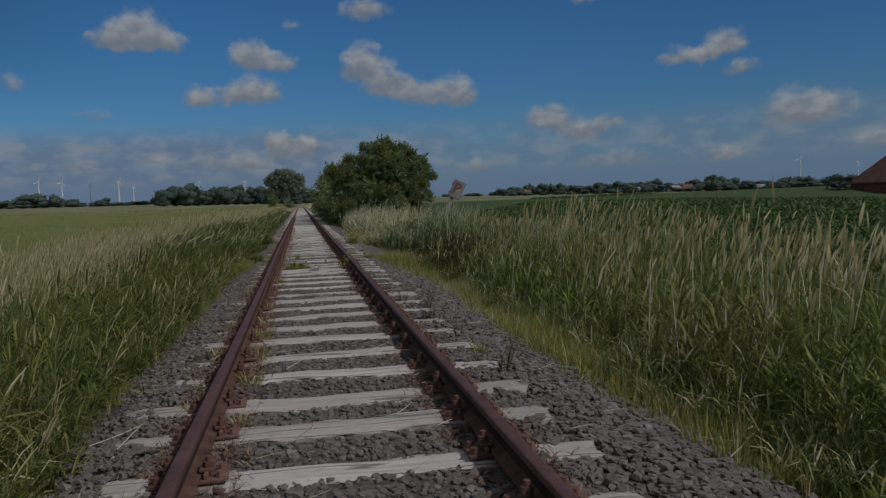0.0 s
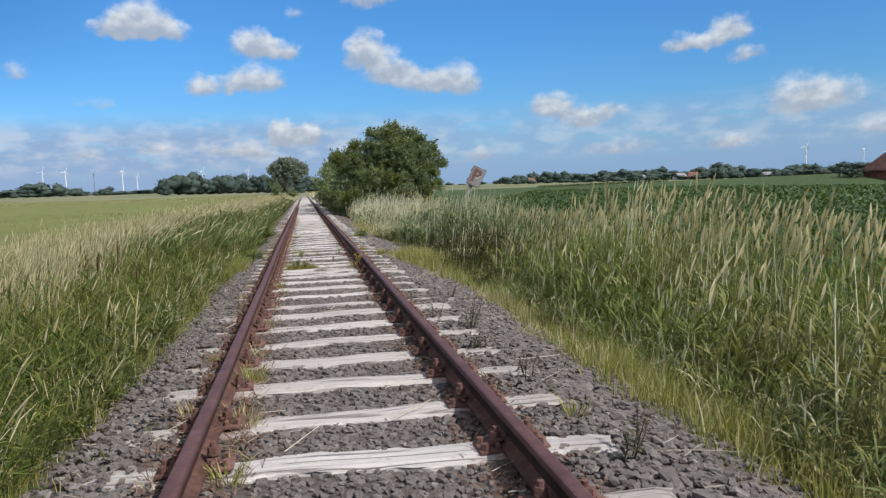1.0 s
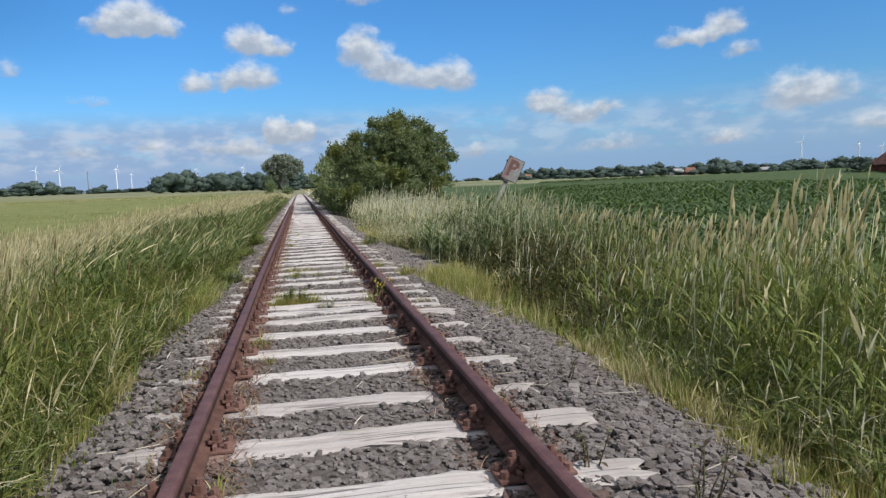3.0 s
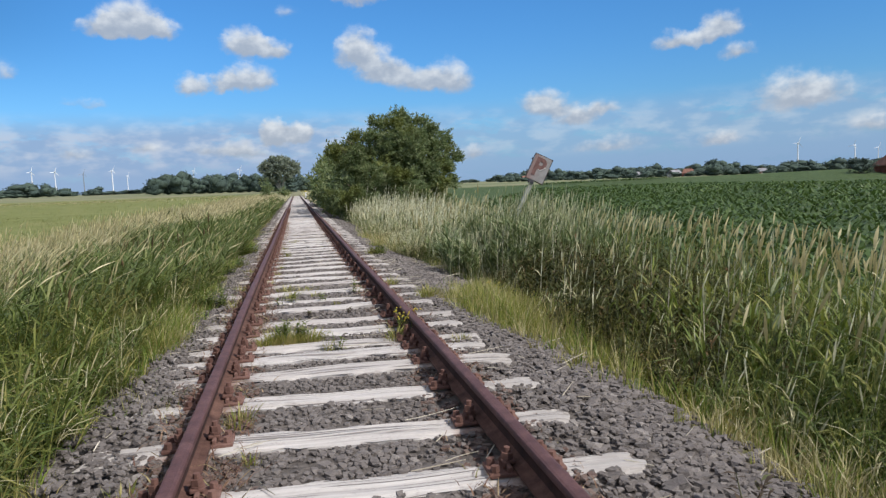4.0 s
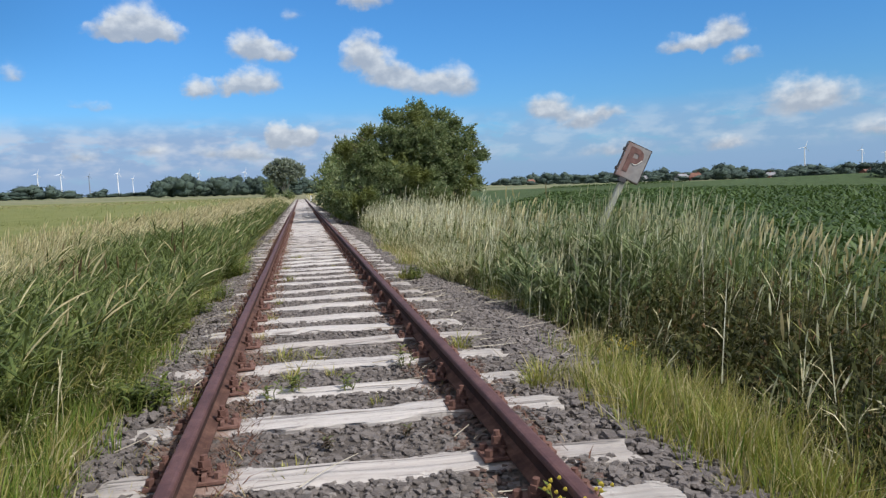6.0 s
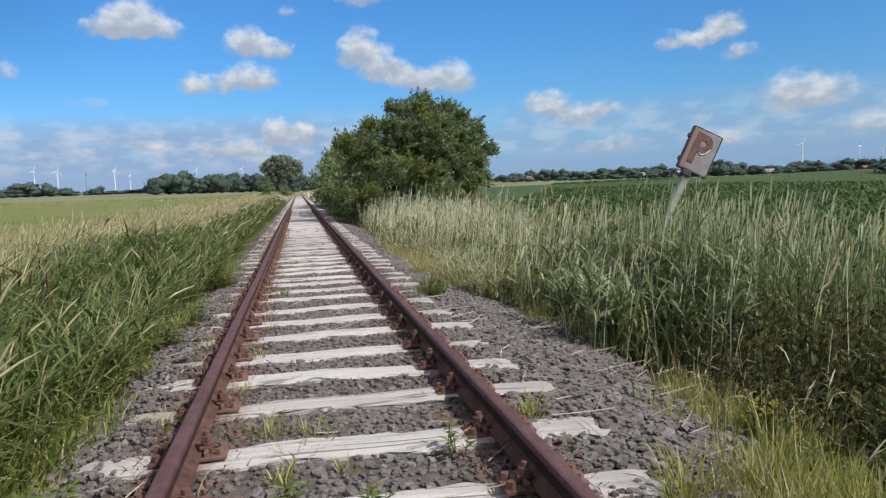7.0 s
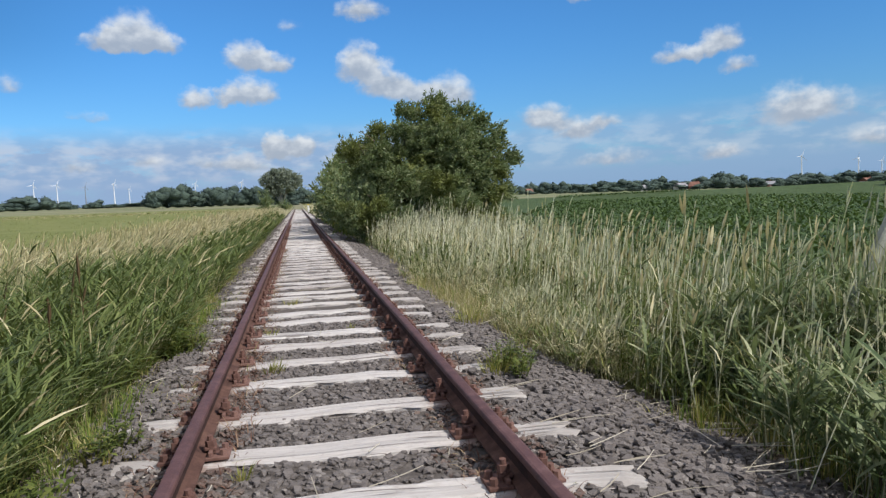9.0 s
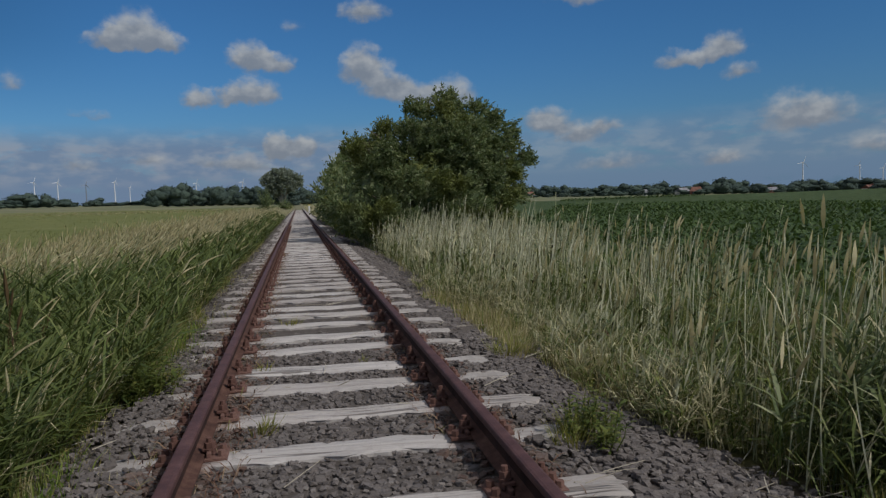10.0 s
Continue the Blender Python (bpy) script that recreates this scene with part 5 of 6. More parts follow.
def big_bush():
    rg = np.random.default_rng(5)
    base = np.array((4.3, 43.4, height_at(4.3, 43.4)))
    lobes = [((4.95, 43.2, 3.62), (0.98, 1.3, 0.86)), ((4.05, 43.0, 3.40), (0.80, 1.2, 0.92)), ((6.20, 43.2, 3.40), (0.78, 1.2, 0.78)), ((6.62, 43.0, 2.6), (0.72, 1.2, 0.80)),
             ((5.4, 42.6, 2.6), (1.15, 1.4, 1.1)), ((6.45, 42.8, 1.3), (0.75, 1.2, 1.0)), ((5.2, 42.0, 1.1), (1.4, 1.2, 1.1)), ((3.8, 42.0, 1.9), (1.1, 1.2, 1.1)),
             ((2.3, 43.0, 2.78), (0.70, 1.1, 0.62)), ((3.1, 43.0, 2.85), (0.70, 1.1, 0.72)), ((2.3, 42.6, 1.7), (0.72, 1.2, 0.9)), ((3.0, 41.5, 0.5), (1.2, 0.8, 0.7)),
             ((1.9, 42.6, 0.6), (0.5, 1.0, 0.7)), ((5.0, 41.5, 0.35), (1.5, 0.8, 0.6)), ((5.6, 44.4, 2.4), (1.2, 1.3, 1.2))]
    thing = tagged(empty("willow_bush", *base), "large wind-swept dark green willow bush beside the track", "bush")
    rel = [(tuple(np.array(c) - base), r) for c, r in lobes]
    part_mesh("trunk", limbs_mesh(rel, (0, 0, -0.1), 0.13, rg), thing)
    part_mesh("crown", clumped_crown(rel, 112, 38, 32, 14000, 0.084, rg, WILLOW, (0.32, 0.0, 0.0)), thing)


big_bush()
leafy("willow_bush", [((2.3, 51, 1.5), (1.1, 2.6, 1.6)), ((2.9, 55, 1.9), (1.3, 2.4, 1.8)), ((2.2, 48.0, 1.2), (0.9, 1.5, 1.2))],
      (2.6, 52, height_at(2.6, 52)), 0.1, 330, 34, 0.2, 6, WILLOW, "lower green willow scrub in line behind the large bush", "bush")
leafy("willow_bush", [((2.7, 66, 1.6), (1.4, 4.0, 1.9)), ((3.0, 73, 1.9), (1.5, 4.0, 2.0))],
      (2.9, 69, height_at(2.9, 69)), 0.1, 260, 30, 0.26, 8, WILLOW, "low dark green scrub beside the distant track", "bush")


def far_tree(seed, w, h, leaves=11, sprays=95):
    rg = np.random.default_rng(seed)
    lobes = []
    for i in range(6):
        a = rg.uniform(0, 6.28)
        k = rg.uniform(0.1, 0.5)
        zz = rg.uniform(0.3, 0.72)
        lobes.append(((math.cos(a) * w * k * 0.6, math.sin(a) * w * k * 0.6, h * zz), (w * rg.uniform(0.24, 0.34), w * rg.uniform(0.24, 0.34), h * rg.uniform(0.2, 0.28))))
    lobes.append(((0, 0, h * 0.40), (w * 0.44, w * 0.44, h * 0.38)))
    lobes.append(((0, 0, h * 0.2), (w * 0.46, w * 0.46, h * 0.22)))
    thing = empty("tree")
    part_mesh("trunk", limbs_mesh(lobes[:3], (0, 0, -0.3), 0.02 * h, rg, 2), thing)
    part_mesh("crown", crown_mesh(lobes, sprays, leaves, 0.036 * h, rg, HAZY_LEAF, wind=(0.1, 0, 0), slim=0.8, spray_len=0.05 * h, segs=1, core=0.90, round_core=True), thing)
    return thing


TREES = [far_tree(31 + i, w, h) for i, (w, h) in enumerate(((9, 9), (11, 10), (8, 11), (13, 9), (7, 8), (10, 12)))]


def stand(k, az, dist, top, wide=None, first=[True] * 6, label="dark green broadleaved tree in the distant tree line", group="trees on the horizon"):
    """A tree at an azimuth and distance, with the elevation of its top in degrees."""
    x, y = dist * math.sin(radians(az)), dist * math.cos(radians(az))
    z = float(plain(x, y)) - 0.2
    proto = TREES[k]
    size = (9, 10, 11, 9, 8, 12)[k]
    h = max(2.5, dist * math.tan(radians(top)) + 1.29 - z)
    s = h / size
    w = s if wide is None else wide / (9, 11, 8, 13, 7, 10)[k]
    m = Matrix.Translation((x, y, z)) @ Matrix.Rotation(az * 3.7, 4, "Z") @ Matrix.Diagonal((w, w, s, 1))
    if first[k]:
        ob, first[k] = proto, False
        ob.matrix_world = m
    else:
        ob = copy_thing(proto, Matrix.Identity(4))
        ob.matrix_basis = m
    tagged(ob, label, "tree", group)


def plant_horizon():
    rg = np.random.default_rng(17)
    # copse to the far side of the pasture
    copse = ((-20.0, 900, 1.1, 16), (-19.2, 900, 1.45, 18), (-18.5, 910, 1.5, 17), (-17.9, 900, 1.2, 15), (-17.1, 880, 1.45, 14), (-16.2, 900, 1.1, 14),
                          (-15.7, 920, 0.75, 12), (-14.2, 930, 1.05, 13), (-14.7, 980, 0.7, 13), (-13.5, 1000, 0.7, 16), (-12.6, 1100, 0.68, 22), (-11.4, 1100, 0.7, 22),
                          (-20.9, 900, 0.9, 16), (-22.0, 900, 1.2, 17))
    line_trees = ((-10.1, 420, 1.65, 11), (-9.2, 425, 1.98, 12), (-8.4, 420, 1.9, 12), (-7.7, 430, 1.6, 10), (-6.9, 420, 1.2, 9), (-6.3, 425, 1.55, 10),
                          (-5.5, 410, 1.8, 11), (-4.8, 415, 1.85, 10), (-4.1, 400, 1.5, 9), (-3.5, 400, 1.55, 9), (-2.8, 395, 1.5, 9),
                          (0.4, 390, 1.3, 8), (0.9, 420, 1.0, 8), (1.6, 420, 0.9, 9), (2.4, 430, 0.9, 9), (-0.3, 300, 0.55, 5))
    for az, d, top, w in copse + line_trees:
        stand(int(rg.integers(6)), az, d, top, w * (1.6 if d > 800 else 1.25))
    # hedges and village trees beyond the crop
    az = 11.0
    tops = [(11, 0.2), (15, 0.3), (16.3, 0.6), (17, 0.75), (19.3, 0.9), (20.6, 0.85), (21, 0.45), (21.7, 0.6), (22.4, 0.4), (23.3, 0.62), (24.8, 0.66), (26.2, 0.5), (27.2, 0.45),
            (28.2, 0.75), (29.0, 0.4), (29.8, 0.35), (30.4, 0.35), (31, 0.6), (31.8, 0.76), (33.6, 0.7), (34.5, 0.34), (35.6, 0.28), (36.8, 0.36), (38.4, 0.5), (39.5, 0.3), (40.5, 0.55), (42, 0.35), (48, 0.6)]
    A, B = zip(*tops)
    while az < 47.5:
        d = 820 - 6 * (az - 20) + rg.normal(0, 25)
        if az > 16 or rg.uniform() < 0.5:
            stand(int(rg.integers(6)), az, d * (1.5 if az < 16 else 1), float(np.interp(az, A, B)) + rg.normal(0, 0.07) - 0.05, rg.uniform(14, 21))
        az += rg.uniform(0.35, 0.75)
    # low hedge in front of them
    az = 17.0
    while az < 46:
        stand(int(rg.integers(6)), az, 760 - 6 * (az - 20) + rg.normal(0, 15), float(np.interp(az, A, B)) * 0.35 + rg.normal(0, 0.05) - 0.1, rg.uniform(10, 16))
        az += rg.uniform(0.9, 1.5)


plant_horizon()

# the tall round tree close to the line, with pale limbs showing
leafy("tree", [((-6.5, 352, 13.2), (4.6, 4, 3.3)), ((-11.5, 352, 11.4), (4.0, 4, 3.4)), ((-2.2, 352, 11.6), (3.8, 4, 3.3)), ((-8.8, 350, 14.0), (3.2, 3, 2.6)), ((-4.4, 350, 9.4), (2.8, 3, 2.0)), ((-10.5, 353, 8.0), (2.6, 3, 2.0))],
      (-7, 352, float(plain(-7, 352))), 0.42, 620, 34, 0.62, 71, SILVER_LEAF, "tall round tree with pale limbs beside the line", "tree", bark=PALE_BARK, slim=0.6, spray_len=1.3, segs=1, core=0.38)
for az, w, top in ((-2.1, 12, 1.45), (-1.2, 11, 1.35), (-0.3, 9, 1.2)):
    stand(4, az, 372, top, w, label="low dark green thicket under the tall tree")
for x, y, w, h, seed in ((-4.7, 122, 0.9, 2.7, 81), (-2.6, 150, 1.0, 1.4, 82)):
    z = height_at(x, y)
    leafy("shrub", [((x, y, z + h * 0.6), (w, w, h * 0.45)), ((x + w * 0.5, y, z + h * 0.45), (w * 0.7, w, h * 0.35))], (x, y, z), 0.04, 60, 24, 0.2, seed, WILLOW,
          "small yellowish green shrub in the trackside grass", "shrub")
zz = float(plain(116, 138))
leafy("shrub", [((116, 138, zz + 2.2), (2.6, 2, 1.5)), ((117.5, 138, zz + 2.0), (1.8, 1.6, 1.2))], (116, 138, zz), 0.12, 80, 22, 0.35, 84, HAZY_LEAF,
      "lone small tree at the edge of the crop field", "shrub")

# ------------------------------------------------------------------ buildings, turbines
BRICK = plain_material("brick_wall", (0.16, 0.062, 0.045), 0.9, 0, 0.35, 0.8)
TILE = plain_material("roof_tiles", (0.21, 0.105, 0.08), 0.8, 0, 0.3, 0.6)
DARK = plain_material("dark_opening", (0.03, 0.03, 0.035), 0.4)
WHITE = plain_material("white_render", (0.72, 0.71, 0.68), 0.8, 0, 0.12, 0.5)
SLATE = plain_material("grey_roof", (0.24, 0.24, 0.26), 0.8, 0, 0.2, 0.5)
STEEL = plain_material("turbine_paint", (0.70, 0.73, 0.77), 0.45, 0, 0.05, 0.2)
STEEL_DARK = plain_material("turbine_grey", (0.20, 0.22, 0.25), 0.5, 0, 0.1, 0.2)


def house(name, x, y, turn, length, width, eaves, ridge, hip, wall, roof, label, windows=4):
    """A house with a hipped or gabled roof, doors and windows."""
    thing = tagged(empty(name, x, y, float(plain(x, y)) - 0.1, turn), label, "house")
    bm = bmesh.new()
    box(bm, 0, 0, eaves / 2, length, width, eaves)
    if not hip:
        for s in (-1, 1):
            a = [bm.verts.new((s * length / 2, -width / 2, eaves)), bm.verts.new((s * length / 2, width / 2, eaves)), bm.verts.new((s * length / 2, 0, ridge))]
            bm.faces.new(a)
    part("wall", bm, wall, thing)
    bm = bmesh.new()
    o = 0.35
    low = [(-length / 2 - o, -width / 2 - o), (length / 2 + o, -width / 2 - o), (length / 2 + o, width / 2 + o), (-length / 2 - o, width / 2 + o)]
    rx = length / 2 + o - hip
    for dz in (0.0, 0.22):
        v = [bm.verts.new((a, b, eaves - 0.15 + dz)) for a, b in low]
        r = [bm.verts.new((-rx, 0, ridge + dz)), bm.verts.new((rx, 0, ridge + dz))]
        bm.faces.new((v[0], v[1], r[1], r[0]))
        bm.faces.new((v[2], v[3], r[0], r[1]))
        bm.faces.new((v[1], v[2], r[1]))
        bm.faces.new((v[3], v[0], r[0]))
    part("roof", bm, roof, thing)
    for i in range(windows):
        bm = bmesh.new()
        cx = -length / 2 + length * (i + 0.5) / windows
        box(bm, cx, -width / 2 - 0.01, eaves * 0.55, 1.1, 0.12, eaves * 0.42)
        w = part("window", bm, DARK, thing)
        bm = bmesh.new()
        box(bm, cx, -width / 2 - 0.06, eaves * 0.32, 1.3, 0.2, 0.12)
        part("sill", bm, WHITE, w)
    bm = bmesh.new()
    box(bm, length * 0.2, 0, ridge + 0.3, 0.7, 0.7, 1.5)
    part("chimney", bm, BRICK, thing)
    return thing


house("barn", 133.5, 130.5, -6, 26, 16, 2.7, 10.5, 6.5, BRICK, TILE, "brick farm barn with a large red tiled hipped roof")


def at(az, d):
    return d * math.sin(radians(az)), d * math.cos(radians(az))


house("house", *at(26.9, 740), 10, 9, 7, 3.2, 6, 0.0, WHITE, SLATE, "small white house among distant trees", 3)
house("house", *at(29.4, 735), 25, 13, 8, 3.4, 6.5, 0.0, WHITE, SLATE, "white house with a grey roof among trees", 3)
house("house", *at(30.35, 720), -25, 11, 8, 3.2, 7.2, 2.0, BRICK, TILE, "brick house with an orange red tiled roof", 3)
house("house", *at(35.2, 690), 5, 16, 8, 2.6, 5.0, 0.0, BRICK, SLATE, "low brick farm building by the hedge", 3)
house("house", *at(41.4, 655), 10, 10, 7, 2.6, 5.0, 0.0, WHITE, TILE, "pale house with a red roof among trees", 3)
house("house", *at(18.1, 790), 15, 7, 6, 3.0, 6, 0.0, BRICK, TILE, "small brick house at the edge of the wood", 2)


def turbine(paint):
    """A wind turbine of hub height 1, to be scaled."""
    thing = empty("wind_turbine")
    bm = bmesh.new()
    rod(bm, (0, 0, -0.03), (0, 0, 0.985), 0.027, 0.015, 14)
    part("tower", bm, paint, thing)
    bm = bmesh.new()
    box(bm, 0, 0.02, 1.0, 0.030, 0.10, 0.034, 0.006)
    part("nacelle", bm, paint, thing)
    bm = bmesh.new()
    rod(bm, (0, -0.03, 1.0), (0, -0.075, 1.0), 0.017, 0.006, 12)
    part("hub", bm, paint, thing)
    for i in range(3):
        bm = bmesh.new()
        ring = []
        for s, w, t in ((0.012, 0.010, 0.007), (0.06, 0.020, 0.006), (0.14, 0.012, 0.004), (0.23, 0.005, 0.002)):
            ring.append([bm.verts.new((-w * 0.3, -0.068 - t, s)), bm.verts.new((w * 0.7, -0.068, s)), bm.verts.new((-w * 0.3, -0.068 + t, s))])
        for a, b in zip(ring, ring[1:]):
            for j in range(3):
                bm.faces.new((a[j], a[(j + 1) % 3], b[(j + 1) % 3], b[j]))
        bm.faces.new(ring[0])
        bm.faces.new(ring[-1])
        bmesh.ops.recalc_face_normals(bm, faces=bm.faces)
        b = part("blade", bm, paint, thing)
        b.matrix_basis = pose(0, 0, 1.0, 0, 120 * i + 20, 0) @ Matrix.Identity(4)
    return thing


def turbines():
    white, dark = turbine(STEEL), turbine(STEEL_DARK)
    used = set()
    for az, hub, d, kind, yaw in ((-18.16, 2.2, 2700, 0, 10), (-16.74, 2.15, 2800, 0, 30), (-14.94, 1.95, 2300, 1, 20), (-13.06, 2.1, 2000, 0, 60), (-12.08, 1.68, 2300, 0, 75),
                                  (-7.49, 1.88, 2900, 0, 40), (-4.11, 1.86, 2900, 0, 30), (38.05, 1.58, 2000, 0, -20), (41.62, 1.18, 2500, 0, -75), (43.0, 0.95, 2600, 0, -20)):
        x, y = at(az, d)
        z = float(plain(x, y))
        s = d * math.tan(radians(hub)) + 1.29 - z
        proto = (white, dark)[kind]
        m = Matrix.Translation((x, y, z)) @ Matrix.Rotation(radians(yaw), 4, "Z") @ Matrix.Scale(s, 4)
        if kind in used:
            ob = copy_thing(proto, Matrix.Identity(4))
        else:
            ob = proto
            used.add(kind)
        ob.matrix_basis = m
        tagged(ob, "dark grey wind turbine on the horizon" if kind else "white three-bladed wind turbine on the horizon", "wind turbine", "wind turbines on the horizon")


turbines()

# ------------------------------------------------------------------ whistle board and marker post
CONCRETE = plain_material("weathered_post", (0.27, 0.28, 0.24), 0.9, 0, 0.3, 6.0, 0.4, 60)
BOARD_EDGE = rust_material("board_edge", (0.035, 0.030, 0.032), (0.075, 0.058, 0.056), (0.14, 0.095, 0.085))
LETTER = plain_material("faded_red_paint", (0.150, 0.082, 0.074), 0.75, 0, 0.30, 9.0)
IRON = plain_material("blackened_iron", (0.055, 0.055, 0.062), 0.7, 0, 0.3, 20.0)


def stained_board():
    """Grey paint with rust run over one half of the board."""
    m, g, b = material("stained_board", 0.65)
    p = place(g)
    xyz = g.add("ShaderNodeSeparateXYZ")
    g.link(p, xyz.inputs[0])
    col = g.mix(g.span(g.noise(p, 9.0, 4.0), 0.3, 0.7), (0.195, 0.187, 0.187), (0.255, 0.245, 0.243))
    side = g.math("ADD", xyz.outputs[0], g.math("MULTIPLY", g.math("SUBTRACT", g.noise(p, 7.0, 4.0), 0.5), 0.22))
    col = g.mix(g.span(side, 0.05, -0.14, 0.0, 0.85), col, (0.205, 0.135, 0.125))
    g.link(col, b.inputs["Base Color"])
    bump(g, b, g.noise(p, 60.0, 4.0), 0.2, 0.005)
    return m


def whistle_board():
    lean = 27.5
    thing = tagged(empty("whistle_board"), "leaning faded board with red letter P on grey post", "sign")
    foot = Vector((3.42, 22.40, height_at(3.42, 22.4) - 0.2))
    top = Vector((4.46, 22.37, 1.24))
    bm = bmesh.new()
    r = bmesh.ops.create_cube(bm, size=1.0, matrix=Matrix.Translation((foot + top) / 2) @ (top - foot).to_track_quat("Z", "X").to_matrix().to_4x4()
                              @ Matrix.Diagonal((0.085, 0.075, (top - foot).length, 1)))
    bmesh.ops.bevel(bm, geom=list(bm.edges), offset=0.012, segments=1, affect="EDGES")
    part("post", bm, CONCRETE, thing)
    m = Matrix.Translation((4.606, 22.32, 1.482)) @ Matrix.Rotation(radians(lean), 4, "Y") @ Matrix.Rotation(radians(-8), 4, "Z")
    W, H = 0.375, 0.53
    bm = bmesh.new()
    box(bm, 0, 0, 0, W - 0.02, 0.022, H - 0.02, 0.003)
    b = part("panel", bm, stained_board(), thing, "dull pinkish grey panel")
    b.matrix_basis = m
    for name, cx, cz, sx, sz in (("rim", -W / 2, 0, 0.010, H), ("rim", W / 2, 0, 0.006, H), ("rim", 0, H / 2, W, 0.006), ("rim", 0, -H / 2, W, 0.010)):
        bm = bmesh.new()
        box(bm, cx, 0.022, cz, sx, 0.062, sz, 0.002)
        part(name, bm, BOARD_EDGE, thing, "rusty dark rim").matrix_basis = m
    for cz in (0.14, -0.16):
        bm = bmesh.new()
        box(bm, -W / 2 - 0.012, 0.03, cz, 0.03, 0.045, 0.05, 0.006)
        part("bracket", bm, IRON, thing).matrix_basis = m
    bm = bmesh.new()
    box(bm, -0.05, 0.03, -H / 2 - 0.03, 0.11, 0.085, 0.07, 0.006)
    part("bracket", bm, IRON, thing, "dark clamp under the board").matrix_basis = m
    # highlight below the bowl of the letter, modelled as a thin white bend
    bm = bmesh.new()
    bend = [(0.030 * i - 0.02, -0.030 + 0.011 * (i - 1) ** 2) for i in range(5)]
    for (x0, z0), (x1, z1) in zip(bend, bend[1:]):
        rod(bm, (x0, -0.0165, z0), (x1, -0.0165, z1), 0.006, 0.006, 6)
    part("bare_patch", bm, WHITE, thing, "pale painted highlight under the letter").matrix_basis = m
    text = bpy.data.curves.new("letter", "FONT")
    text.body, text.size, text.extrude, text.offset = "P", 0.50, 0.003, 0.016
    text.align_x = "CENTER"
    ob = new("letter_p", text)
    bpy.context.view_layer.update()
    me = bpy.data.meshes.new_from_object(ob.evaluated_get(bpy.context.evaluated_depsgraph_get()))
    bpy.data.objects.remove(ob)
    me.materials.clear()
    me.materials.append(LETTER)
    p = part_mesh("letter", me, thing, "faded red letter P")
    p.matrix_basis = m @ Matrix.Translation((-0.018, -0.0145, -0.150)) @ Matrix.Rotation(radians(90), 4, "X") @ Matrix.Diagonal((0.92, 1.02, 1, 1))


whistle_board()


def marker_post():
    x, y = 1.5, 130
    thing = tagged(empty("marker_post", x, y, height_at(x, y)), "short white marker post with a yellow cap beside the rails", "post")
    bm = bmesh.new()
    box(bm, 0, 0, 0.5, 0.28, 0.2, 1.1, 0.03)
    part("post", bm, WHITE, thing)
    bm = bmesh.new()
    box(bm, 0, 0, 1.12, 0.32, 0.24, 0.16, 0.03)
    part("cap", bm, plain_material("yellow_paint", (0.6, 0.48, 0.12), 0.6), thing)


marker_post()


# ------------------------------------------------------------------ weeds and straw in the track
WEED = leaf_material("weed_leaf", [(0.0, (0.060, 0.085, 0.022)), (0.5, (0.115, 0.148, 0.036)), (1.0, (0.20, 0.21, 0.062))], 0.3)
WITHERED = leaf_material("withered_weed", [(0.0, (0.045, 0.034, 0.026)), (0.6, (0.085, 0.062, 0.045)), (1.0, (0.10, 0.11, 0.05))], 0.1, 0.8)
FLOWER = plain_material("yellow_flower", (0.55, 0.43, 0.06), 0.7, 0, 0.1)


def tuft(x, y, radius, height, blades, seed, label, mat=None, width=0.006, z=0.0):
    rg = np.random.default_rng(seed)
    pile = Pile()
    a, r = rg.uniform(0, 6.283, blades), radius * np.sqrt(rg.uniform(0, 1, blades))
    p0 = np.stack([np.cos(a) * r, np.sin(a) * r, np.full(blades, -0.03)], 1)
    h = height * rg.uniform(0.45, 1.15, blades)
    out = np.stack([np.cos(a) + rg.normal(0.2, 0.5, blades), np.sin(a) + rg.normal(0, 0.5, blades), np.zeros(blades)], 1)
    d1 = np.array([0, 0, 1.0]) * h[:, None] + out * (h * 0.25)[:, None]
    d2 = out * (h * 0.22)[:, None] - np.array([0, 0, 1.0]) * (h * 0.15)[:, None]
    side = np.stack([-np.sin(a), np.cos(a), np.zeros(blades)], 1)
    ribbons(pile, p0, d1, d2, np.full(blades, width) * rg.uniform(0.6, 1.4, blades), side, 3, (0.7, 1, 0.7, 0.06))
    ob = new("grass_tuft", pile.mesh("grass_tuft", [mat or VERGE]))
    ob.location = (x, y, z + min(0.0, height_at(x, y) + 0.04))
    tagged(ob, label, "grass tuft")


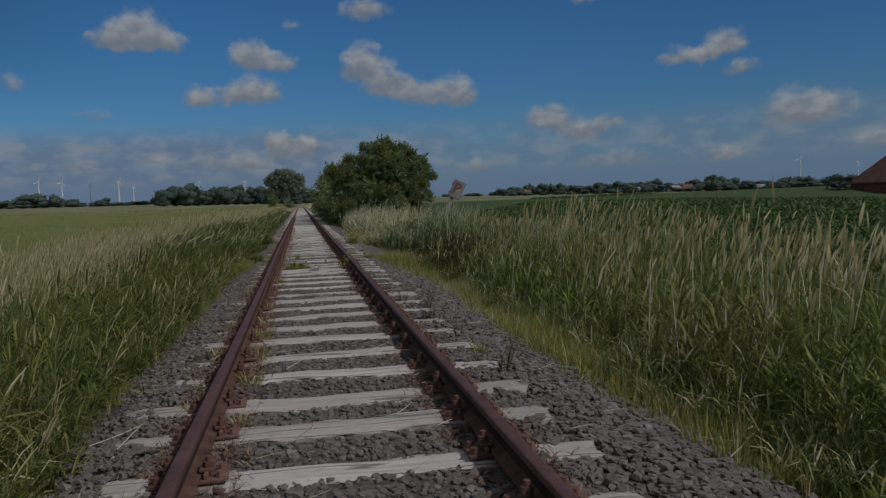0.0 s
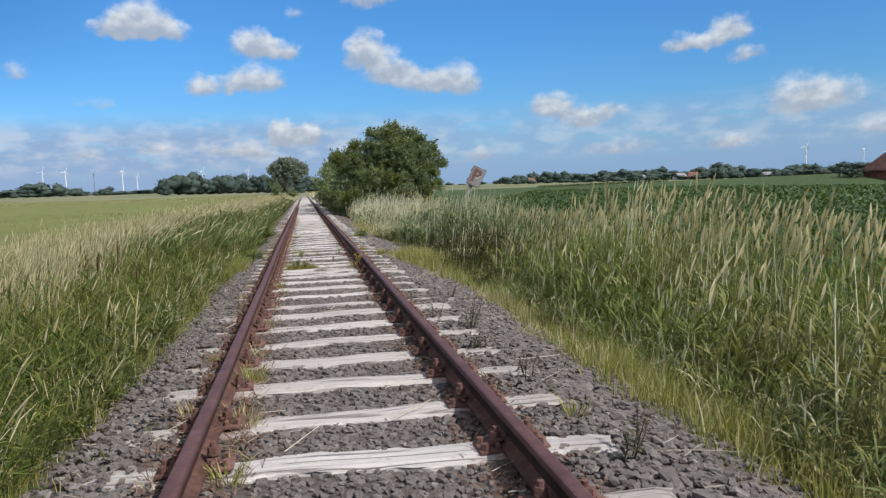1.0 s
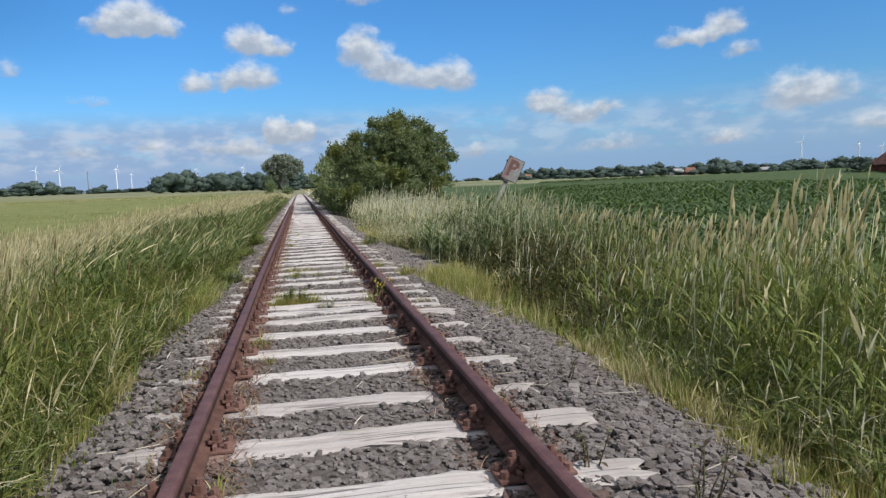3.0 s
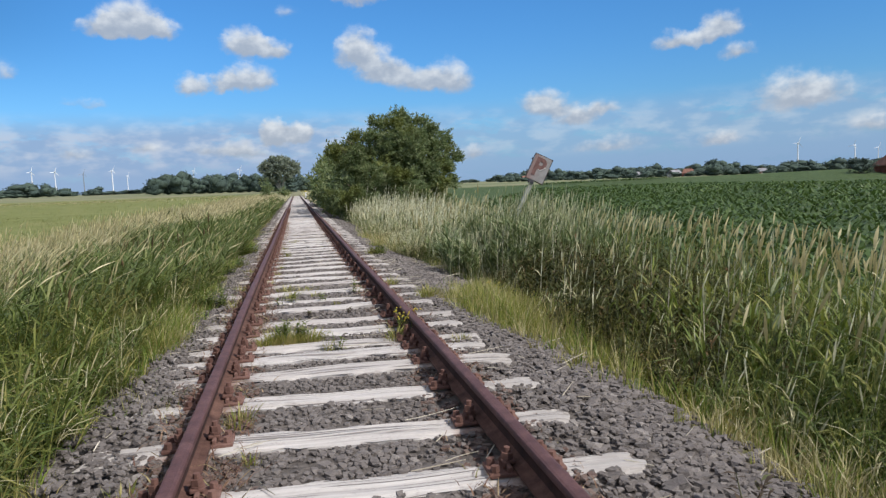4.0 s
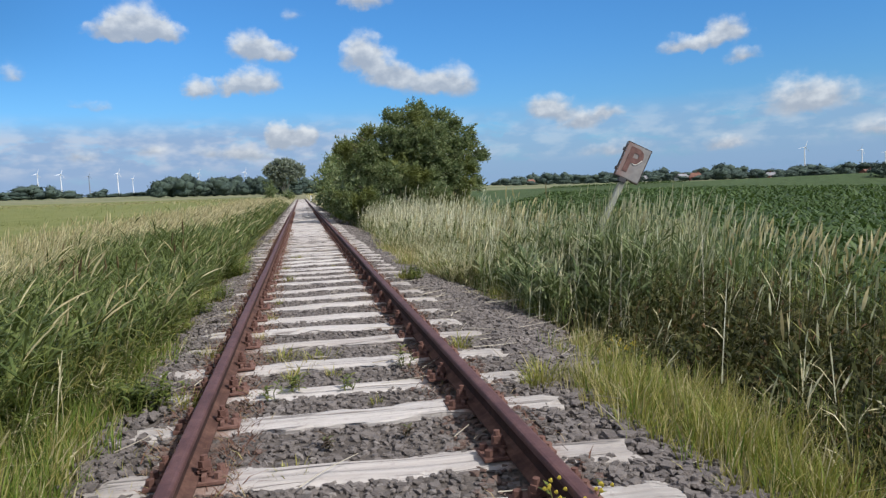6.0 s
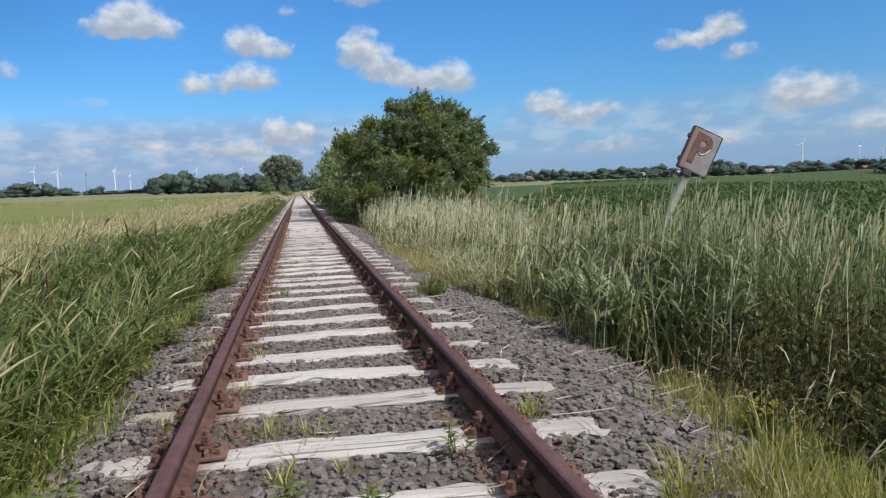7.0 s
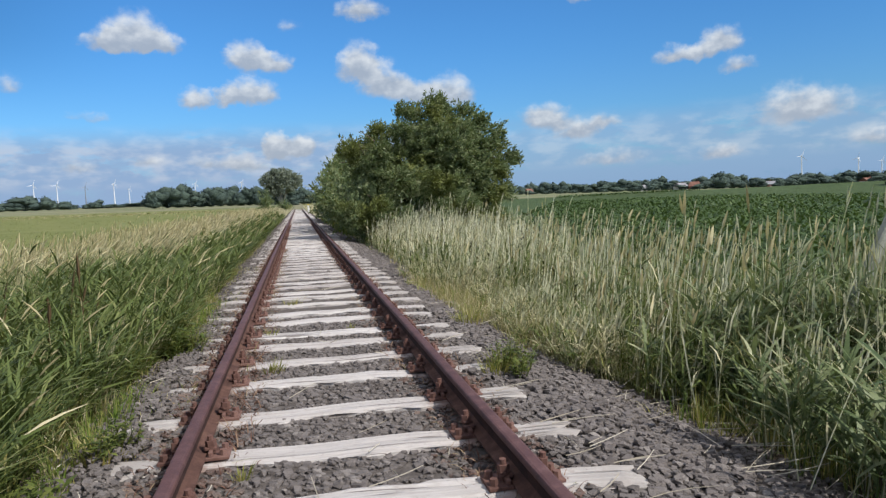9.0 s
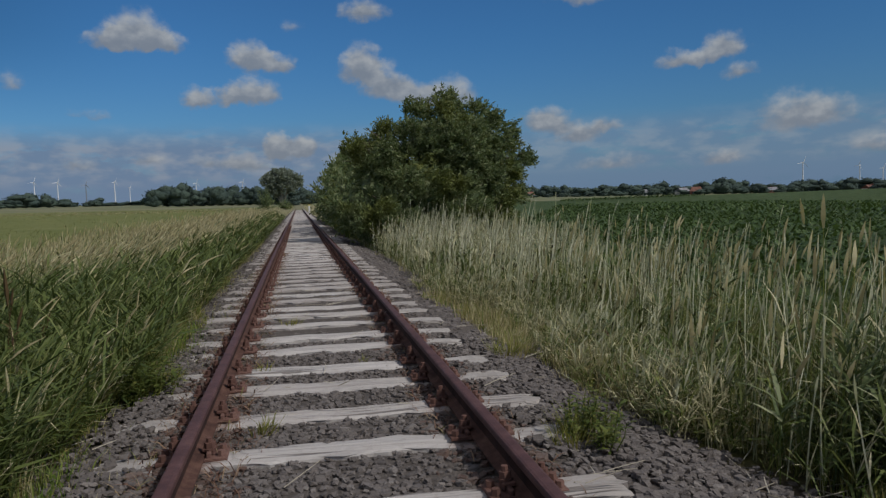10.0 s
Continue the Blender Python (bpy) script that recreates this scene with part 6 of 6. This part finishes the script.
def weed(x, y, height, stems, seed, label, flower=False, radius=0.06, leaf=0.05, mat=None):
    """An upright weed: stems with small leaves up their length."""
    rg = np.random.default_rng(seed)
    thing = tagged(empty("weed", x, y, height_at(x, y) + 0.02), label, "weed")
    pile = Pile()
    leafs = Pile()
    heads = Pile()
    for i in range(stems):
        a = rg.uniform(0, 6.283)
        base = np.array([math.cos(a) * radius * rg.uniform(0, 1), math.sin(a) * radius * rg.uniform(0, 1), 0])
        end = base + np.array([math.cos(a) * 0.25 + 0.12, math.sin(a) * 0.25, 1.0]) * height * rg.uniform(0.55, 1.1)
        tube(pile, [base, (base + end) / 2 + rg.normal(0, 0.012, 3), end], [0.004, 0.003, 0.0015], 4)
        k = 9
        f = np.linspace(0.15, 1, k)[:, None]
        p0 = base + (end - base) * f
        b = rg.uniform(0, 6.283, k)
        out = np.stack([np.cos(b), np.sin(b), rg.uniform(0.2, 0.9, k)], 1)
        ln = leaf * rg.uniform(0.6, 1.4, k)
        side = np.stack([-np.sin(b), np.cos(b), np.zeros(k)], 1)
        ribbons(leafs, p0, out * ln[:, None], np.array([[0, 0, -0.4]]) * ln[:, None], ln * 0.38, side, 2, (0.3, 1, 0.1))
        if flower:
            m = 5
            q = end + rg.normal(0, 0.02, (m, 3))
            spindles(heads, q, np.tile([[0.0, 0, 0.016]], (m, 1)), np.zeros((m, 3)), np.full(m, 0.010))
    tagged(part_mesh("stem", pile.mesh("stem", [mat or WEED]), thing), kind="stuff")
    tagged(part_mesh("foliage", leafs.mesh("foliage", [mat or WEED]), thing), kind="stuff")
    if flower:
        tagged(part_mesh("blossom", heads.mesh("blossom", [FLOWER]), thing, "small yellow flowers"), kind="stuff")


TUFT = "green grass tuft growing between the sleepers"
for i, (x, y, r, h, n) in enumerate(((-0.34, 15.02, 0.19, 0.16, 420), (-0.14, 15.0, 0.14, 0.13, 230), (-0.52, 14.9, 0.07, 0.14, 60), (0.0, 14.6, 0.06, 0.10, 30), (0.57, 14.7, 0.07, 0.20, 50),
                                     (-0.54, 20.1, 0.06, 0.10, 45), (-0.38, 18.3, 0.14, 0.12, 70), (-0.30, 15.95, 0.10, 0.06, 40), (-0.42, 23.4, 0.09, 0.12, 60), (-0.5, 21.2, 0.05, 0.08, 30),
                                     (-0.47, 12.3, 0.05, 0.07, 25), (0.2, 16.9, 0.05, 0.07, 20), (-0.30, 17.62, 0.08, 0.10, 50), (-0.02, 17.66, 0.06, 0.08, 30), (-0.3, 27.0, 0.12, 0.12, 60), (0.3, 25.0, 0.05, 0.07, 20))):
    tuft(x, y, r, h, n, 200 + i, TUFT)
TUFT = "bright green grass tuft on the ballast shoulder"
near_tufts = ((1.09, 14.5, 0.09, 0.07, 60), (0.99, 18.1, 0.09, 0.15, 70), (-1.4, 20.1, 0.16, 0.13, 120), (-1.34, 24.6, 0.20, 0.16, 160), (-1.2, 24.8, 0.16, 0.12, 90),
                                     (-1.25, 21.8, 0.20, 0.11, 120), (-1.54, 15.9, 0.25, 0.25, 200), (-1.4, 15.3, 0.22, 0.24, 200), (-1.6, 16.6, 0.25, 0.28, 200), (1.25, 16.95, 0.12, 0.16, 90))
more_tufts = ((1.35, 17.1, 0.16, 0.18, 90), (1.2, 22.7, 0.12, 0.16, 90), (1.35, 22.9, 0.16, 0.18, 100), (1.25, 6.6, 0.08, 0.16, 40), (-1.55, 18.0, 0.2, 0.2, 120),
                                     (1.7, 16.6, 0.22, 0.2, 140), (1.9, 15.8, 0.25, 0.24, 160), (1.55, 25.0, 0.2, 0.2, 120), (-0.93, 8.6, 0.05, 0.10, 30), (-0.95, 5.6, 0.05, 0.09, 25), (-1.0, 12.0, 0.08, 0.1, 40),
                                     (-0.95, 17.2, 0.1, 0.13, 60), (-0.98, 18.6, 0.1, 0.12, 60), (-0.97, 20.7, 0.1, 0.12, 50))
for i, (x, y, r, h, n) in enumerate(near_tufts + more_tufts):
    tuft(x, y, r, h, n, 300 + i, TUFT, VERGE)
TUFT = "yellow-green weeds in the rust beside the rail"
for i, (x, y, r, h, n) in enumerate(((-0.60, 5.2, 0.07, 0.10, 50), (-0.59, 6.2, 0.09, 0.12, 70), (-0.58, 7.0, 0.10, 0.15, 90), (-0.59, 7.9, 0.10, 0.16, 90), (-0.6, 8.7, 0.08, 0.13, 60), (-0.60, 9.9, 0.07, 0.10, 40),
                                     (-0.92, 7.3, 0.08, 0.10, 40), (-0.58, 12.9, 0.09, 0.13, 60), (-0.60, 19.2, 0.06, 0.08, 30), (-0.1, 18.2, 0.16, 0.10, 60), (-0.25, 17.9, 0.12, 0.09, 40), (-0.48, 24.9, 0.08, 0.1, 40))):
    tuft(x, y, r, h, n, 600 + i, TUFT, VERGE if i % 2 else DRY_VERGE)
for i in range(9):
    weed(2.3 + 0.65 * ((i * 0.618) % 1), 17.4 + 0.9 * ((i * 0.37) % 1), 0.11 + 0.08 * ((i * 0.77) % 1), 5, 700 + i, "yellow-flowered weed in the grass beside the ballast", True, 0.10, 0.045)
for i, (x, y) in enumerate(((-1.3, 17.35), (-1.22, 17.15), (-1.5, 19.4), (-1.42, 19.9), (-1.55, 20.3), (-1.28, 21.7), (-1.2, 21.9), (-1.32, 24.4), (-1.22, 24.7), (1.3, 22.6), (1.42, 22.8), (-1.1, 17.25))):
    weed(x, y, 0.15, 12, 740 + i, "leafy green weed clump at the ballast edge", False, 0.13, 0.05)
for i, (x, y, r) in enumerate(((-1.56, 20.4, 0.24), (-1.42, 20.9, 0.2), (-1.28, 24.5, 0.22), (-1.3, 17.3, 0.2), (-1.62, 19.6, 0.24))):
    weed(x, y, 0.2, 34, 780 + i, "dense fresh green weed clump at the ballast edge", False, r, 0.06)
for i, (x, y, h, n, fl) in enumerate(((1.25, 9.15, 0.30, 7, False), (1.22, 7.4, 0.17, 4, False), (0.68, 14.95, 0.20, 6, True), (1.27, 5.95, 0.22, 5, False), (-0.3, 17.3, 0.11, 4, False), (-0.42, 17.2, 0.12, 3, False),
                                      (0.05, 17.25, 0.10, 3, False), (-0.36, 15.08, 0.17, 14, False), (-0.2, 15.1, 0.14, 12, False), (0.05, 14.55, 0.14, 3, False), (1.18, 8.3, 0.10, 3, False),
                                      (1.25, 22.8, 0.26, 10, False), (1.4, 23.0, 0.22, 8, False), (-1.3, 24.55, 0.18, 10, False), (0.52, 17.7, 0.15, 4, False), (1.5, 11.2, 0.15, 4, False), (1.03, 9.7, 0.20, 3, False), (1.1, 8.35, 0.12, 6, False), (-0.1, 16.2, 0.08, 3, False), (0.25, 16.25, 0.07, 2, False))):
    brown = i in (0, 1, 3, 10, 15, 16, 17, 18, 19)
    weed(x, y, h, n, 400 + i, "small yellow-flowered weed beside the rail" if fl else "withered brown weed standing in the ballast" if brown else "spindly green weed growing out of the ballast",
         fl, leaf=0.045 if brown else 0.05, mat=WITHERED if brown else None)


def litter():
    """Dry stalks fallen on the ballast."""
    rg = np.random.default_rng(23)
    pile = Pile()
    n = 420
    x = np.concatenate([rg.uniform(1.0, 2.3, 230), rg.uniform(-0.65, 0.65, 110), rg.uniform(-1.7, -0.85, 80)])
    y = rg.uniform(2.5, 30, n)
    near = rg.uniform(0, 1, n) < 0.35
    y[near & (x > 1)] = rg.uniform(17.5, 23, int((near & (x > 1)).sum()))
    a = rg.normal(0.3, 0.8, n)
    L = 0.07 + 0.30 * rg.uniform(0, 1, n) ** 2
    reedy = (x > 1.3) & (y > 18.5) & (y < 22.8)
    x[reedy] += 0.45
    L[reedy] *= 1.45
    p0 = np.stack([x, y, land(x, y) + 0.048], 1)
    p0[:, 2] = np.where(np.abs(x) < 0.7, 0.012, p0[:, 2])
    d1 = np.stack([np.cos(a) * L, np.sin(a) * L, rg.normal(0.01, 0.02, n)], 1)
    d2 = np.stack([-np.sin(a) * L * 0.15, np.cos(a) * L * 0.15, np.zeros(n)], 1) * rg.normal(0, 1, (n, 1))
    spindles(pile, p0, d1, d2, rg.uniform(0.0018, 0.0038, n), 0, (1, 1, 0.9, 0.6))
    stuff("dry_stalks", pile.mesh("dry_stalks", [DRY]), "dry straw stalks lying on the ballast", "straw")


litter()
